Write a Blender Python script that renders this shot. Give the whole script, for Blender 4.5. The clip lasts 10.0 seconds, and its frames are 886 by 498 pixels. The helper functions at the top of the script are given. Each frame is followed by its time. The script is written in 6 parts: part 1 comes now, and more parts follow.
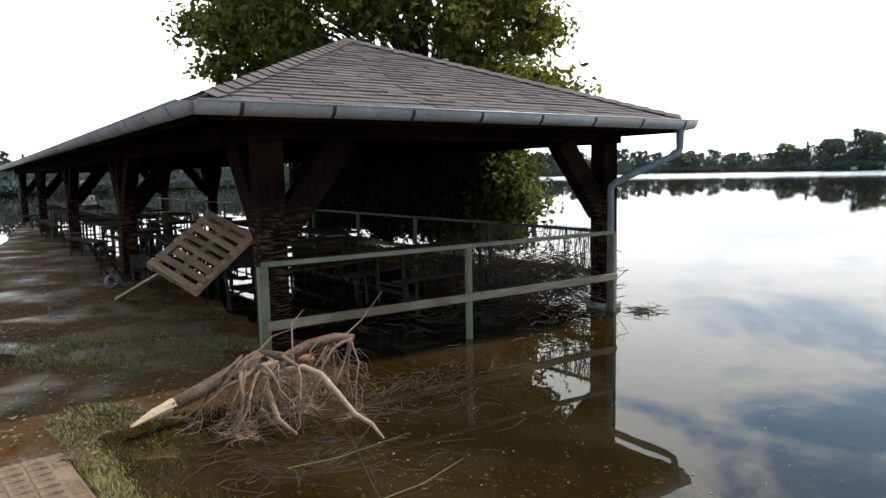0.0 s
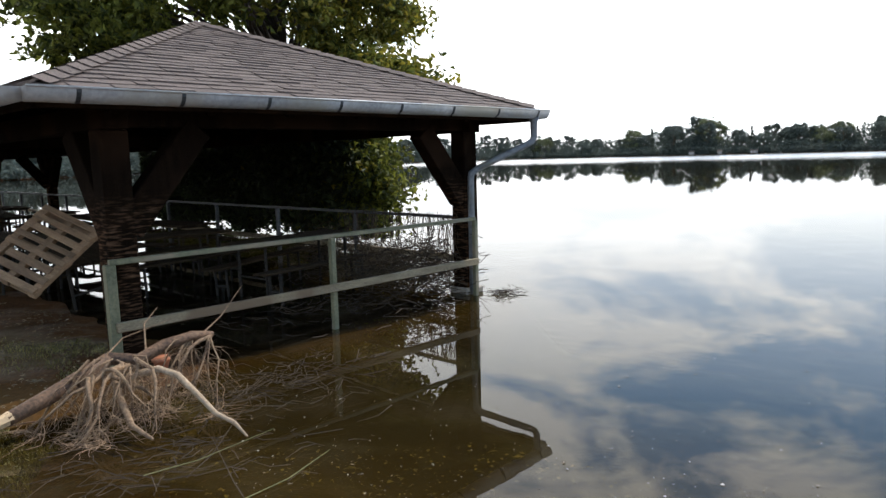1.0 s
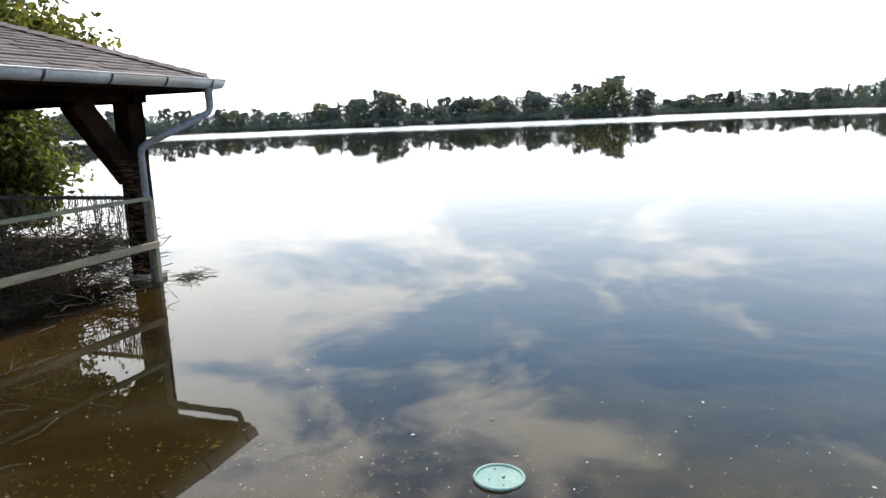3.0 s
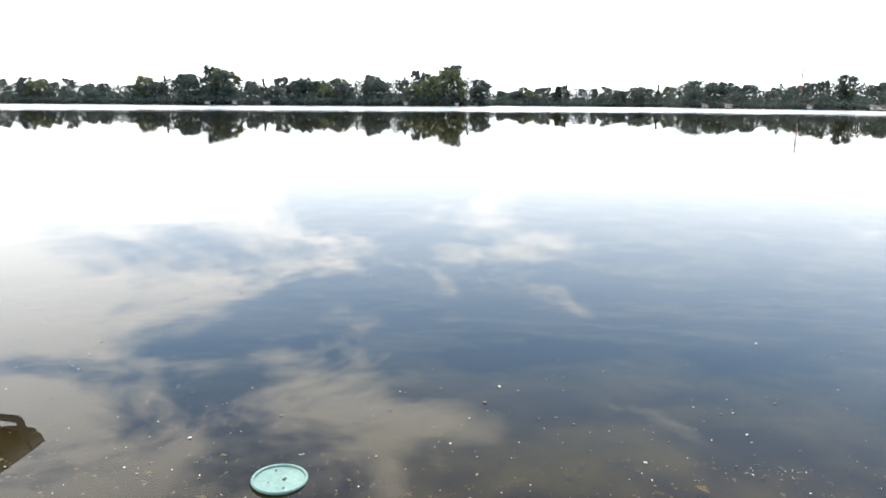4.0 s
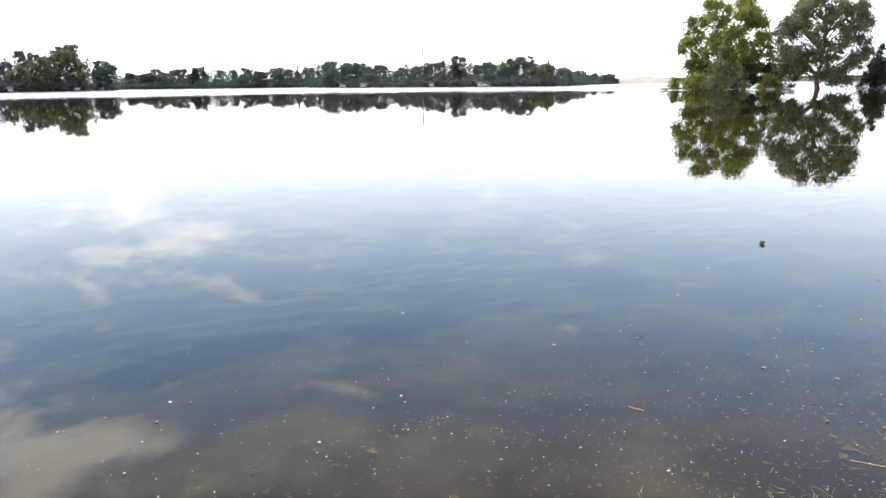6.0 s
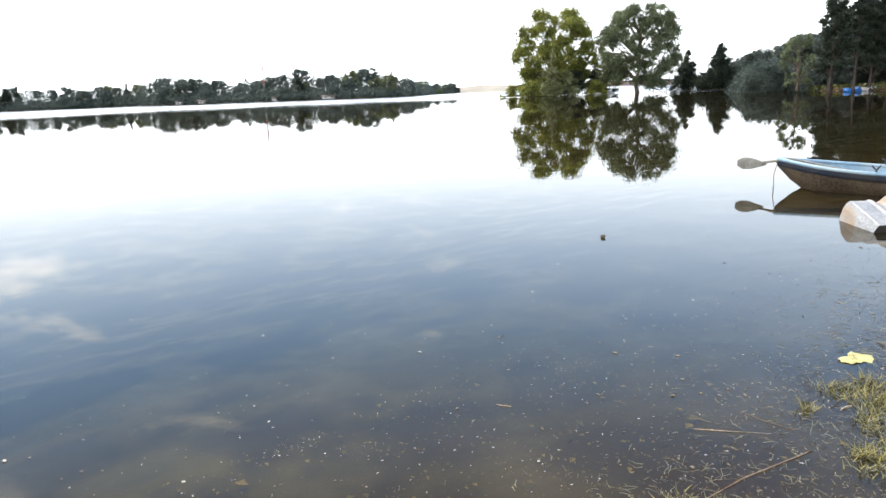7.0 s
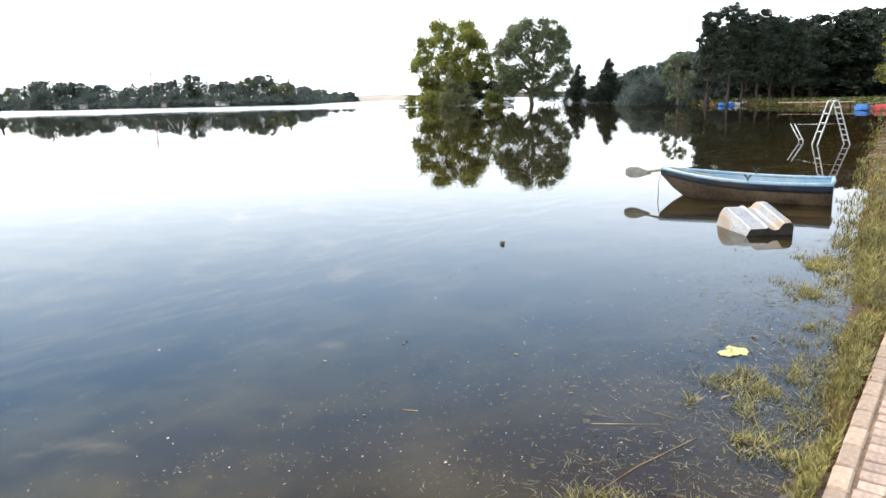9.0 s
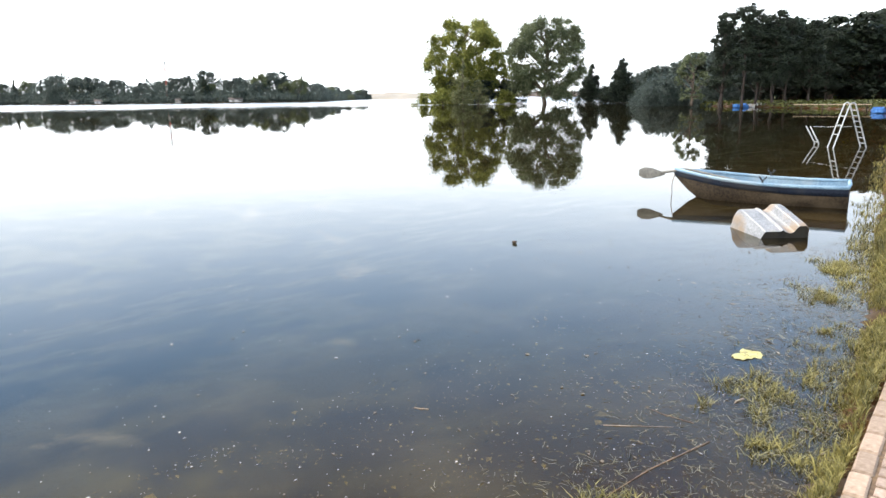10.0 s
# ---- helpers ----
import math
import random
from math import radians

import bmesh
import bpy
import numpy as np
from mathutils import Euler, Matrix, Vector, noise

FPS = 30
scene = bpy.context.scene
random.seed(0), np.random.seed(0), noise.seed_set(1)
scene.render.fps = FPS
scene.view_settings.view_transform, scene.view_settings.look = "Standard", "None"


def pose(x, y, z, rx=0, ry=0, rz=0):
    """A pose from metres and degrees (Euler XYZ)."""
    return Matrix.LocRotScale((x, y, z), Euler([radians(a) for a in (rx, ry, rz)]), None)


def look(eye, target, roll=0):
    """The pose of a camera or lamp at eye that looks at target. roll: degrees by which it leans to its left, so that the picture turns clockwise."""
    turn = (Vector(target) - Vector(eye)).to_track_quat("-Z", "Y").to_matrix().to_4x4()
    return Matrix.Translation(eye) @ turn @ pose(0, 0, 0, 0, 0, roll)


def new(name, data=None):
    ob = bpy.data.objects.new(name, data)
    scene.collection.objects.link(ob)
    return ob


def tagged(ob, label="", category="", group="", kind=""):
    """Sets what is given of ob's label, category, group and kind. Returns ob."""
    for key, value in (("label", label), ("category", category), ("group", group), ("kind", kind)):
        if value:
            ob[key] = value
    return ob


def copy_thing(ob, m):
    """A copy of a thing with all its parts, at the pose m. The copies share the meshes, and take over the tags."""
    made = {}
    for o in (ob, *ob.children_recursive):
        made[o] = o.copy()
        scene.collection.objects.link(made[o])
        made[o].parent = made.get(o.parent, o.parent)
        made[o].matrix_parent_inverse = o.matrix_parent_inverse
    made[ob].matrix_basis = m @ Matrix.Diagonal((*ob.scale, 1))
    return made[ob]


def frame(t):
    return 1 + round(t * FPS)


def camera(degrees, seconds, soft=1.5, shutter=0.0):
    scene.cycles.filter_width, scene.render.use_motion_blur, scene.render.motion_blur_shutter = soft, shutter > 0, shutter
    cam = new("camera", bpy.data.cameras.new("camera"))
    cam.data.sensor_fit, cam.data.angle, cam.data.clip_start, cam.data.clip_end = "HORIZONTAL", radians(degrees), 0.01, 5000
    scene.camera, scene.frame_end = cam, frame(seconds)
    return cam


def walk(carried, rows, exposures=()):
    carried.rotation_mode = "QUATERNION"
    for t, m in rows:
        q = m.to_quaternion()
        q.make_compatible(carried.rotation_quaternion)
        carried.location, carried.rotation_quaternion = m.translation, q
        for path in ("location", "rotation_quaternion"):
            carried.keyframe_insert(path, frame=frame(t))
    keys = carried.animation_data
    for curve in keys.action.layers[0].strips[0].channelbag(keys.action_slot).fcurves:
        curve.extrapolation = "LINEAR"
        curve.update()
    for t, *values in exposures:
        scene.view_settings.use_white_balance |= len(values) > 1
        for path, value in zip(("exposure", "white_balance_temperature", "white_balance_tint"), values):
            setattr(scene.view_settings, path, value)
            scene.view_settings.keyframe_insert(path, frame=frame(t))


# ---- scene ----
cam = camera(65.0, 10.0)


def view(x, y, z, yaw, pitch, roll):
    return pose(x, y, z, 90 + pitch, 0, yaw) @ pose(0, 0, 0, 0, 0, -roll)


PATH = [
    (0.0, view(-0.012, 0.046, 1.824, -0.07, -6.22, 1.14)),
    (0.5, view(-0.001, 0.038, 1.835, -3.97, -6.68, 1.40)),
    (1.0, view(0.041, 0.008, 1.847, -10.89, -7.54, 1.53)),
    (1.5, view(0.083, 0.050, 1.822, -16.23, -8.48, 1.43)),
    (2.0, view(0.116, 0.088, 1.805, -22.70, -8.94, 1.05)),
    (2.5, view(0.099, 0.052, 1.817, -28.65, -9.57, 1.98)),
    (3.0, view(0.171, 0.059, 1.823, -35.56, -10.54, 2.27)),
    (3.2, view(0.196, 0.017, 1.822, -39.01, -10.93, 1.92)),
    (4.3, view(0.602, 0.052, 1.757, -52.68, -12.49, -0.73)),
    (4.5, view(0.608, 0.010, 1.770, -55.77, -12.92, -0.64)),
    (5.0, view(0.475, -0.066, 1.871, -64.55, -12.92, -0.78)),
    (5.5, view(0.334, -0.117, 1.947, -71.57, -12.85, 0.02)),
    (6.8, view(0.389, -0.061, 1.925, -86.20, -13.46, 1.73)),
    (7.0, view(0.357, -0.083, 1.940, -89.01, -12.90, 2.27)),
    (7.5, view(0.343, -0.070, 1.937, -92.30, -12.93, 1.98)),
    (8.0, view(0.315, -0.069, 1.940, -95.49, -13.06, 1.60)),
    (8.5, view(0.313, -0.073, 1.942, -97.77, -12.79, 1.59)),
    (9.0, view(0.300, -0.062, 1.941, -97.34, -12.43, 1.33)),
    (9.5, view(0.318, -0.047, 1.935, -96.92, -12.50, 0.99)),
    (10.0, view(0.316, -0.046, 1.937, -96.46, -12.53, 0.75)),
]
walk(cam, PATH, exposures=[(0.0, 0.2), (2.0, 0.37), (3.2, 0.58), (4.5, 0.70), (10.0, 0.76)])

# ---- world and sun ----
SUN_AZ, SUN_EL = 68.0, 54.0          # degrees, clockwise from +y
world = bpy.data.worlds.new("lake_sky")
scene.world = world
world.use_nodes = True
wn, wl = world.node_tree.nodes, world.node_tree.links
wn.clear()
sky = wn.new("ShaderNodeTexSky")
sky.sky_type, sky.sun_disc = "NISHITA", False
sky.sun_elevation, sky.sun_rotation = radians(SUN_EL), radians(SUN_AZ)
sky.air_density, sky.dust_density, sky.ozone_density = 1.0, 0.5, 2.0
coord = wn.new("ShaderNodeTexCoord")
split = wn.new("ShaderNodeSeparateXYZ")
wl.new(coord.outputs["Generated"], split.inputs["Vector"])
stretch = wn.new("ShaderNodeMapping")
stretch.inputs["Location"].default_value = (0.35, 0.1, 0.2)
stretch.inputs["Rotation"].default_value = (0, 0, radians(25))
stretch.inputs["Scale"].default_value = (1.5, 1.5, 3.6)
wl.new(coord.outputs["Generated"], stretch.inputs["Vector"])
puffs = wn.new("ShaderNodeTexNoise")
puffs.inputs["Scale"].default_value, puffs.inputs["Detail"].default_value = 3.1, 10.0
puffs.inputs["Roughness"].default_value, puffs.inputs["Distortion"].default_value = 0.62, 0.35
wl.new(stretch.outputs["Vector"], puffs.inputs["Vector"])
drift = wn.new("ShaderNodeVectorMath")          # the cloud field thickens towards the north
drift.operation = "DOT_PRODUCT"
drift.inputs[1].default_value = (-0.13, 0.21, 0.0)
wl.new(coord.outputs["Generated"], drift.inputs[0])
dens = wn.new("ShaderNodeMath")
dens.operation = "ADD"
wl.new(puffs.outputs["Fac"], dens.inputs[0])
wl.new(drift.outputs["Value"], dens.inputs[1])
cover = wn.new("ShaderNodeValToRGB")
cover.color_ramp.elements[0].position, cover.color_ramp.elements[1].position = 0.54, 0.68
wl.new(dens.outputs[0], cover.inputs["Fac"])
clouds = wn.new("ShaderNodeMix")
clouds.data_type = "RGBA"
clouds.inputs["B"].default_value = (15.5, 15.8, 16.0, 1)
wl.new(cover.outputs["Color"], clouds.inputs["Factor"])
hazy = wn.new("ShaderNodeMapRange")             # bright haze towards the horizon, all round
hazy.interpolation_type = "SMOOTHSTEP"
hazy.inputs["From Min"].default_value, hazy.inputs["From Max"].default_value = 0.06, 0.80
hazy.inputs["To Min"].default_value, hazy.inputs["To Max"].default_value = 0.95, 0.0
wl.new(split.outputs["Z"], hazy.inputs["Value"])
tone = wn.new("ShaderNodeValToRGB")
tone.color_ramp.elements[0].position, tone.color_ramp.elements[1].position = 0.10, 0.34
tone.color_ramp.elements[0].color, tone.color_ramp.elements[1].color = (0.91, 0.96, 1.0, 1), (0.36, 0.63, 1.0, 1)
wl.new(split.outputs["Z"], tone.inputs["Fac"])
bright = wn.new("ShaderNodeVectorMath")
bright.operation = "SCALE"
bright.inputs["Scale"].default_value = 13.5
wl.new(tone.outputs["Color"], bright.inputs[0])
haze = wn.new("ShaderNodeMix")
haze.data_type = "RGBA"
wl.new(hazy.outputs["Result"], haze.inputs["Factor"])
wl.new(sky.outputs["Color"], haze.inputs["A"])
wl.new(bright.outputs["Vector"], haze.inputs["B"])
backg = wn.new("ShaderNodeBackground")
backg.inputs["Strength"].default_value = 0.14
wl.new(haze.outputs["Result"], clouds.inputs["A"])
wl.new(clouds.outputs["Result"], backg.inputs["Color"])
wout = wn.new("ShaderNodeOutputWorld")
wl.new(backg.outputs["Background"], wout.inputs["Surface"])

sun = new("sun", bpy.data.lights.new("sun", "SUN"))
sun.data.energy, sun.data.angle, sun.data.color = 3.4, radians(1.0), (1.0, 0.95, 0.87)
a, e = radians(SUN_AZ), radians(SUN_EL)
sun.matrix_world = look((math.sin(a) * math.cos(e) * 50, math.cos(a) * math.cos(e) * 50, math.sin(e) * 50), (0, 0, 0))


# ---- materials ----
def material(name, dark, light, rough=0.8, scale=4.0, bump=0.2, fine=30.0, metal=0.0, stretch=(1, 1, 1), object_random=0.0, spec=0.5, stain=None, island=0.0):
    """Two-scale procedural surface: broad stains between dark and light, fine grain, bump."""
    m = bpy.data.materials.new(name)
    m.use_nodes = True
    n, l = m.node_tree.nodes, m.node_tree.links
    b = n["Principled BSDF"]
    b.inputs["Metallic"].default_value = metal
    b.inputs["Specular IOR Level"].default_value = spec
    tc = n.new("ShaderNodeTexCoord")
    mp = n.new("ShaderNodeMapping")
    mp.inputs["Scale"].default_value = stretch
    l.new(tc.outputs["Object"], mp.inputs["Vector"])
    big = n.new("ShaderNodeTexNoise")
    big.inputs["Scale"].default_value, big.inputs["Detail"].default_value = scale, 6.0
    l.new(mp.outputs["Vector"], big.inputs["Vector"])
    small = n.new("ShaderNodeTexNoise")
    small.inputs["Scale"].default_value, small.inputs["Detail"].default_value = fine, 4.0
    l.new(mp.outputs["Vector"], small.inputs["Vector"])
    mixf = n.new("ShaderNodeMath")
    mixf.operation = "MULTIPLY_ADD"
    mixf.inputs[1].default_value = 0.55
    l.new(small.outputs["Fac"], mixf.inputs[0])
    half = n.new("ShaderNodeMath")
    half.operation = "MULTIPLY"
    half.inputs[1].default_value = 0.45
    l.new(big.outputs["Fac"], half.inputs[0])
    l.new(half.outputs[0], mixf.inputs[2])
    ramp = n.new("ShaderNodeValToRGB")
    ramp.color_ramp.elements[0].position, ramp.color_ramp.elements[1].position = 0.34, 0.66
    ramp.color_ramp.elements[0].color, ramp.color_ramp.elements[1].color = (*dark, 1), (*light, 1)
    l.new(mixf.outputs[0], ramp.inputs["Fac"])
    col = ramp.outputs["Color"]
    if stain:
        st = n.new("ShaderNodeTexNoise")
        st.inputs["Scale"].default_value, st.inputs["Detail"].default_value = scale * 0.45, 8.0
        l.new(tc.outputs["Object"], st.inputs["Vector"])
        sr = n.new("ShaderNodeValToRGB")
        sr.color_ramp.elements[0].position, sr.color_ramp.elements[1].position = 0.5, 0.62
        l.new(st.outputs["Fac"], sr.inputs["Fac"])
        mx = n.new("ShaderNodeMix")
        mx.data_type = "RGBA"
        mx.inputs["B"].default_value = (*stain, 1)
        l.new(sr.outputs["Color"], mx.inputs["Factor"])
        l.new(col, mx.inputs["A"])
        col = mx.outputs["Result"]
    if object_random or island:
        if island:
            rnd = n.new("ShaderNodeNewGeometry").outputs["Random Per Island"]
        else:
            rnd = n.new("ShaderNodeObjectInfo").outputs["Random"]
        hsv = n.new("ShaderNodeHueSaturation")
        mr = n.new("ShaderNodeMapRange")
        mr.inputs["To Min"].default_value = 1 - (object_random or island)
        mr.inputs["To Max"].default_value = 1 + (object_random or island)
        l.new(rnd, mr.inputs["Value"])
        l.new(mr.outputs["Result"], hsv.inputs["Value"])
        l.new(col, hsv.inputs["Color"])
        col = hsv.outputs["Color"]
    l.new(col, b.inputs["Base Color"])
    rr = n.new("ShaderNodeMapRange")
    rr.inputs["To Min"].default_value, rr.inputs["To Max"].default_value = max(rough - 0.15, 0.02), min(rough + 0.12, 1)
    l.new(big.outputs["Fac"], rr.inputs["Value"])
    l.new(rr.outputs["Result"], b.inputs["Roughness"])
    bp = n.new("ShaderNodeBump")
    bp.inputs["Strength"].default_value, bp.inputs["Distance"].default_value = bump, 0.01
    l.new(mixf.outputs[0], bp.inputs["Height"])
    l.new(bp.outputs["Normal"], b.inputs["Normal"])
    return m


def leaf_material(name, dark, light, glow=0.35):
    """Leaves: each one its own green, with light passing through."""
    m = bpy.data.materials.new(name)
    m.use_nodes = True
    n, l = m.node_tree.nodes, m.node_tree.links
    n.clear()
    rnd = n.new("ShaderNodeNewGeometry")
    ramp = n.new("ShaderNodeValToRGB")
    ramp.color_ramp.elements[0].color, ramp.color_ramp.elements[1].color = (*dark, 1), (*light, 1)
    l.new(rnd.outputs["Random Per Island"], ramp.inputs["Fac"])
    tc = n.new("ShaderNodeTexCoord")
    nz = n.new("ShaderNodeTexNoise")
    nz.inputs["Scale"].default_value = 0.8
    l.new(tc.outputs["Object"], nz.inputs["Vector"])
    hsv = n.new("ShaderNodeHueSaturation")
    mr = n.new("ShaderNodeMapRange")
    mr.inputs["From Min"].default_value, mr.inputs["From Max"].default_value = 0.3, 0.7
    mr.inputs["To Min"].default_value, mr.inputs["To Max"].default_value = 0.65, 1.4
    l.new(nz.outputs["Fac"], mr.inputs["Value"])
    l.new(mr.outputs["Result"], hsv.inputs["Value"])
    l.new(ramp.outputs["Color"], hsv.inputs["Color"])
    d = n.new("ShaderNodeBsdfPrincipled")
    d.inputs["Roughness"].default_value = 0.55
    d.inputs["Specular IOR Level"].default_value = 0.3
    l.new(hsv.outputs["Color"], d.inputs["Base Color"])
    t = n.new("ShaderNodeBsdfTranslucent")
    l.new(hsv.outputs["Color"], t.inputs["Color"])
    mx = n.new("ShaderNodeMixShader")
    mx.inputs["Fac"].default_value = glow
    l.new(d.outputs[0], mx.inputs[1])
    l.new(t.outputs[0], mx.inputs[2])
    o = n.new("ShaderNodeOutputMaterial")
    l.new(mx.outputs[0], o.inputs["Surface"])
    return m


def water_material():
    """Still, murky lake: mirror by Fresnel over half-clear brown water; wind-ruffled far out."""
    m = bpy.data.materials.new("lake_water")
    m.use_nodes = True
    n, l = m.node_tree.nodes, m.node_tree.links
    n.clear()
    tc = n.new("ShaderNodeTexCoord")
    dist = n.new("ShaderNodeVectorMath")
    dist.operation = "LENGTH"
    l.new(tc.outputs["Object"], dist.inputs[0])
    mpw = n.new("ShaderNodeMapping")
    mpw.inputs["Rotation"].default_value = (0, 0, radians(35))
    mpw.inputs["Scale"].default_value = (0.004, 0.03, 1)
    l.new(tc.outputs["Object"], mpw.inputs["Vector"])
    wob = n.new("ShaderNodeTexNoise")
    wob.inputs["Scale"].default_value, wob.inputs["Detail"].default_value = 1.0, 3.0
    l.new(mpw.outputs["Vector"], wob.inputs["Vector"])
    far = n.new("ShaderNodeMath")
    far.operation = "MULTIPLY_ADD"
    far.inputs[1].default_value = 90.0
    l.new(wob.outputs["Fac"], far.inputs[0])
    l.new(dist.outputs["Value"], far.inputs[2])
    wind = n.new("ShaderNodeMapRange")
    wind.inputs["From Min"].default_value, wind.inputs["From Max"].default_value = 150, 215
    wind.inputs["To Min"].default_value, wind.inputs["To Max"].default_value = 0.0, 1.0
    l.new(far.outputs[0], wind.inputs["Value"])
    rip = n.new("ShaderNodeTexNoise")
    rip.inputs["Scale"].default_value, rip.inputs["Detail"].default_value = 1.3, 3.0
    l.new(tc.outputs["Object"], rip.inputs["Vector"])
    st = n.new("ShaderNodeMapRange")
    st.inputs["To Min"].default_value, st.inputs["To Max"].default_value = 0.02, 0.5
    l.new(wind.outputs["Result"], st.inputs["Value"])
    bp = n.new("ShaderNodeBump")
    bp.inputs["Distance"].default_value = 0.06
    l.new(st.outputs["Result"], bp.inputs["Strength"])
    l.new(rip.outputs["Fac"], bp.inputs["Height"])
    fr = n.new("ShaderNodeFresnel")
    fr.inputs["IOR"].default_value = 1.333
    l.new(bp.outputs["Normal"], fr.inputs["Normal"])
    gl = n.new("ShaderNodeBsdfGlossy")
    gr = n.new("ShaderNodeMapRange")
    gr.inputs["To Min"].default_value, gr.inputs["To Max"].default_value = 0.0, 0.22
    l.new(wind.outputs["Result"], gr.inputs["Value"])
    l.new(gr.outputs["Result"], gl.inputs["Roughness"])
    l.new(bp.outputs["Normal"], gl.inputs["Normal"])
    tr = n.new("ShaderNodeBsdfTransparent")
    tr.inputs["Color"].default_value = (0.52, 0.44, 0.11, 1)
    df = n.new("ShaderNodeBsdfDiffuse")
    mk = n.new("ShaderNodeTexNoise")
    mk.inputs["Scale"].default_value, mk.inputs["Detail"].default_value = 0.9, 5.0
    l.new(tc.outputs["Object"], mk.inputs["Vector"])
    mr = n.new("ShaderNodeValToRGB")
    mr.color_ramp.elements[0].color, mr.color_ramp.elements[1].color = (0.019, 0.015, 0.009, 1), (0.076, 0.062, 0.040, 1)
    mr.color_ramp.elements[0].position, mr.color_ramp.elements[1].position = 0.46, 0.80
    l.new(mk.outputs["Fac"], mr.inputs["Fac"])
    l.new(mr.outputs["Color"], df.inputs["Color"])
    body = n.new("ShaderNodeMixShader")
    body.inputs["Fac"].default_value = 0.34
    l.new(tr.outputs[0], body.inputs[1])
    l.new(df.outputs[0], body.inputs[2])
    mx = n.new("ShaderNodeMixShader")
    l.new(fr.outputs[0], mx.inputs["Fac"])
    l.new(body.outputs[0], mx.inputs[1])
    l.new(gl.outputs[0], mx.inputs[2])
    o = n.new("ShaderNodeOutputMaterial")
    l.new(mx.outputs[0], o.inputs["Surface"])
    return m


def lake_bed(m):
    """Pale settled silt on the shallow bed, darkened deeper for light the water swallows."""
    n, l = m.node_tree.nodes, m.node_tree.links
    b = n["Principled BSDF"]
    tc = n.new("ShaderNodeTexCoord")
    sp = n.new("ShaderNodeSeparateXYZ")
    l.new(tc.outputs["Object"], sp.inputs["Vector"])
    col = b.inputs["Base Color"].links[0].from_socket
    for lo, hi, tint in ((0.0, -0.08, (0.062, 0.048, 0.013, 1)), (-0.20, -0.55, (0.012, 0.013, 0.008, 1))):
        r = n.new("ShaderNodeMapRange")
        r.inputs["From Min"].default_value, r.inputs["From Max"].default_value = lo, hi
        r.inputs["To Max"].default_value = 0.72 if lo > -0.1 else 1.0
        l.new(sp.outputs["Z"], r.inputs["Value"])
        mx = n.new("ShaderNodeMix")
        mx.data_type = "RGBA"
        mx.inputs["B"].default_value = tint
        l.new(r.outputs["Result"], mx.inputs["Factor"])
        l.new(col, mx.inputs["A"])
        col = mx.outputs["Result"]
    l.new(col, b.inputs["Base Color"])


def wet_patches(m):
    """Films of standing water: smooth glossy patches with ragged outlines."""
    n, l = m.node_tree.nodes, m.node_tree.links
    b = n["Principled BSDF"]
    tc = n.new("ShaderNodeTexCoord")
    w = n.new("ShaderNodeTexNoise")
    w.inputs["Scale"].default_value, w.inputs["Detail"].default_value = 0.9, 7.0
    l.new(tc.outputs["Object"], w.inputs["Vector"])
    r = n.new("ShaderNodeMapRange")
    r.inputs["From Min"].default_value, r.inputs["From Max"].default_value = 0.47, 0.66
    l.new(w.outputs["Fac"], r.inputs["Value"])
    for socket, wet in (("Roughness", 0.34), ("Specular IOR Level", 0.5)):
        mx = n.new("ShaderNodeMix")
        if b.inputs[socket].is_linked:
            l.new(b.inputs[socket].links[0].from_socket, mx.inputs["A"])
        else:
            mx.inputs["A"].default_value = b.inputs[socket].default_value
        mx.inputs["B"].default_value = wet
        l.new(r.outputs["Result"], mx.inputs["Factor"])
        l.new(mx.outputs["Result"], b.inputs[socket])


M_WATER = water_material()
M_MUD = material("wet_mud_and_silt", (0.020, 0.009, 0.003), (0.105, 0.047, 0.014), 0.9, 1.1, 1.0, 26, spec=0.06, stain=(0.06, 0.038, 0.011))
wet_patches(M_MUD)
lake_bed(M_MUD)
# hall wood and boards: deep shade under the roof is put into the colour
M_TIMBER = material("shade_dark_timber", (0.003, 0.002, 0.0015), (0.013, 0.008, 0.005), 0.9, 3, 0.4, 40, stretch=(6, 6, 1), spec=0.01, stain=(0.018, 0.010, 0.006))
M_DECK = material("shade_dark_roof_boards", (0.005, 0.003, 0.002), (0.013, 0.009, 0.006), 0.9, 3, 0.3, 30, spec=0.01)
M_SHINGLE = material("weathered_brown_shingle", (0.062, 0.046, 0.039), (0.15, 0.115, 0.10), 0.9, 1.6, 0.5, 60, object_random=0.11)
M_SHINGLE_J = material("weathered_brown_shingle_field", (0.062, 0.046, 0.039), (0.15, 0.115, 0.10), 0.9, 1.6, 0.5, 60, island=0.11)
M_ZINC = material("dull_zinc", (0.28, 0.285, 0.29), (0.48, 0.485, 0.49), 0.5, 2, 0.06, 25, metal=0.25, stain=(0.34, 0.32, 0.27))
M_PIPE = material("weathered_zinc_pipe", (0.11, 0.115, 0.12), (0.24, 0.245, 0.25), 0.6, 3, 0.08, 25, spec=0.3, stain=(0.16, 0.15, 0.12))
M_ZINC_D = material("dark_zinc_bracket", (0.03, 0.032, 0.035), (0.08, 0.085, 0.09), 0.5, 4, 0.1, 30, metal=0.6)
M_PAINT = material("faded_green_steel_paint", (0.075, 0.080, 0.040), (0.185, 0.175, 0.098), 0.6, 5, 0.15, 45, stain=(0.20, 0.16, 0.10))
M_RAILW = material("grey_weathered_rail_wood", (0.11, 0.082, 0.045), (0.32, 0.255, 0.155), 0.8, 3, 0.4, 35, stretch=(1, 5, 5), stain=(0.15, 0.10, 0.055))
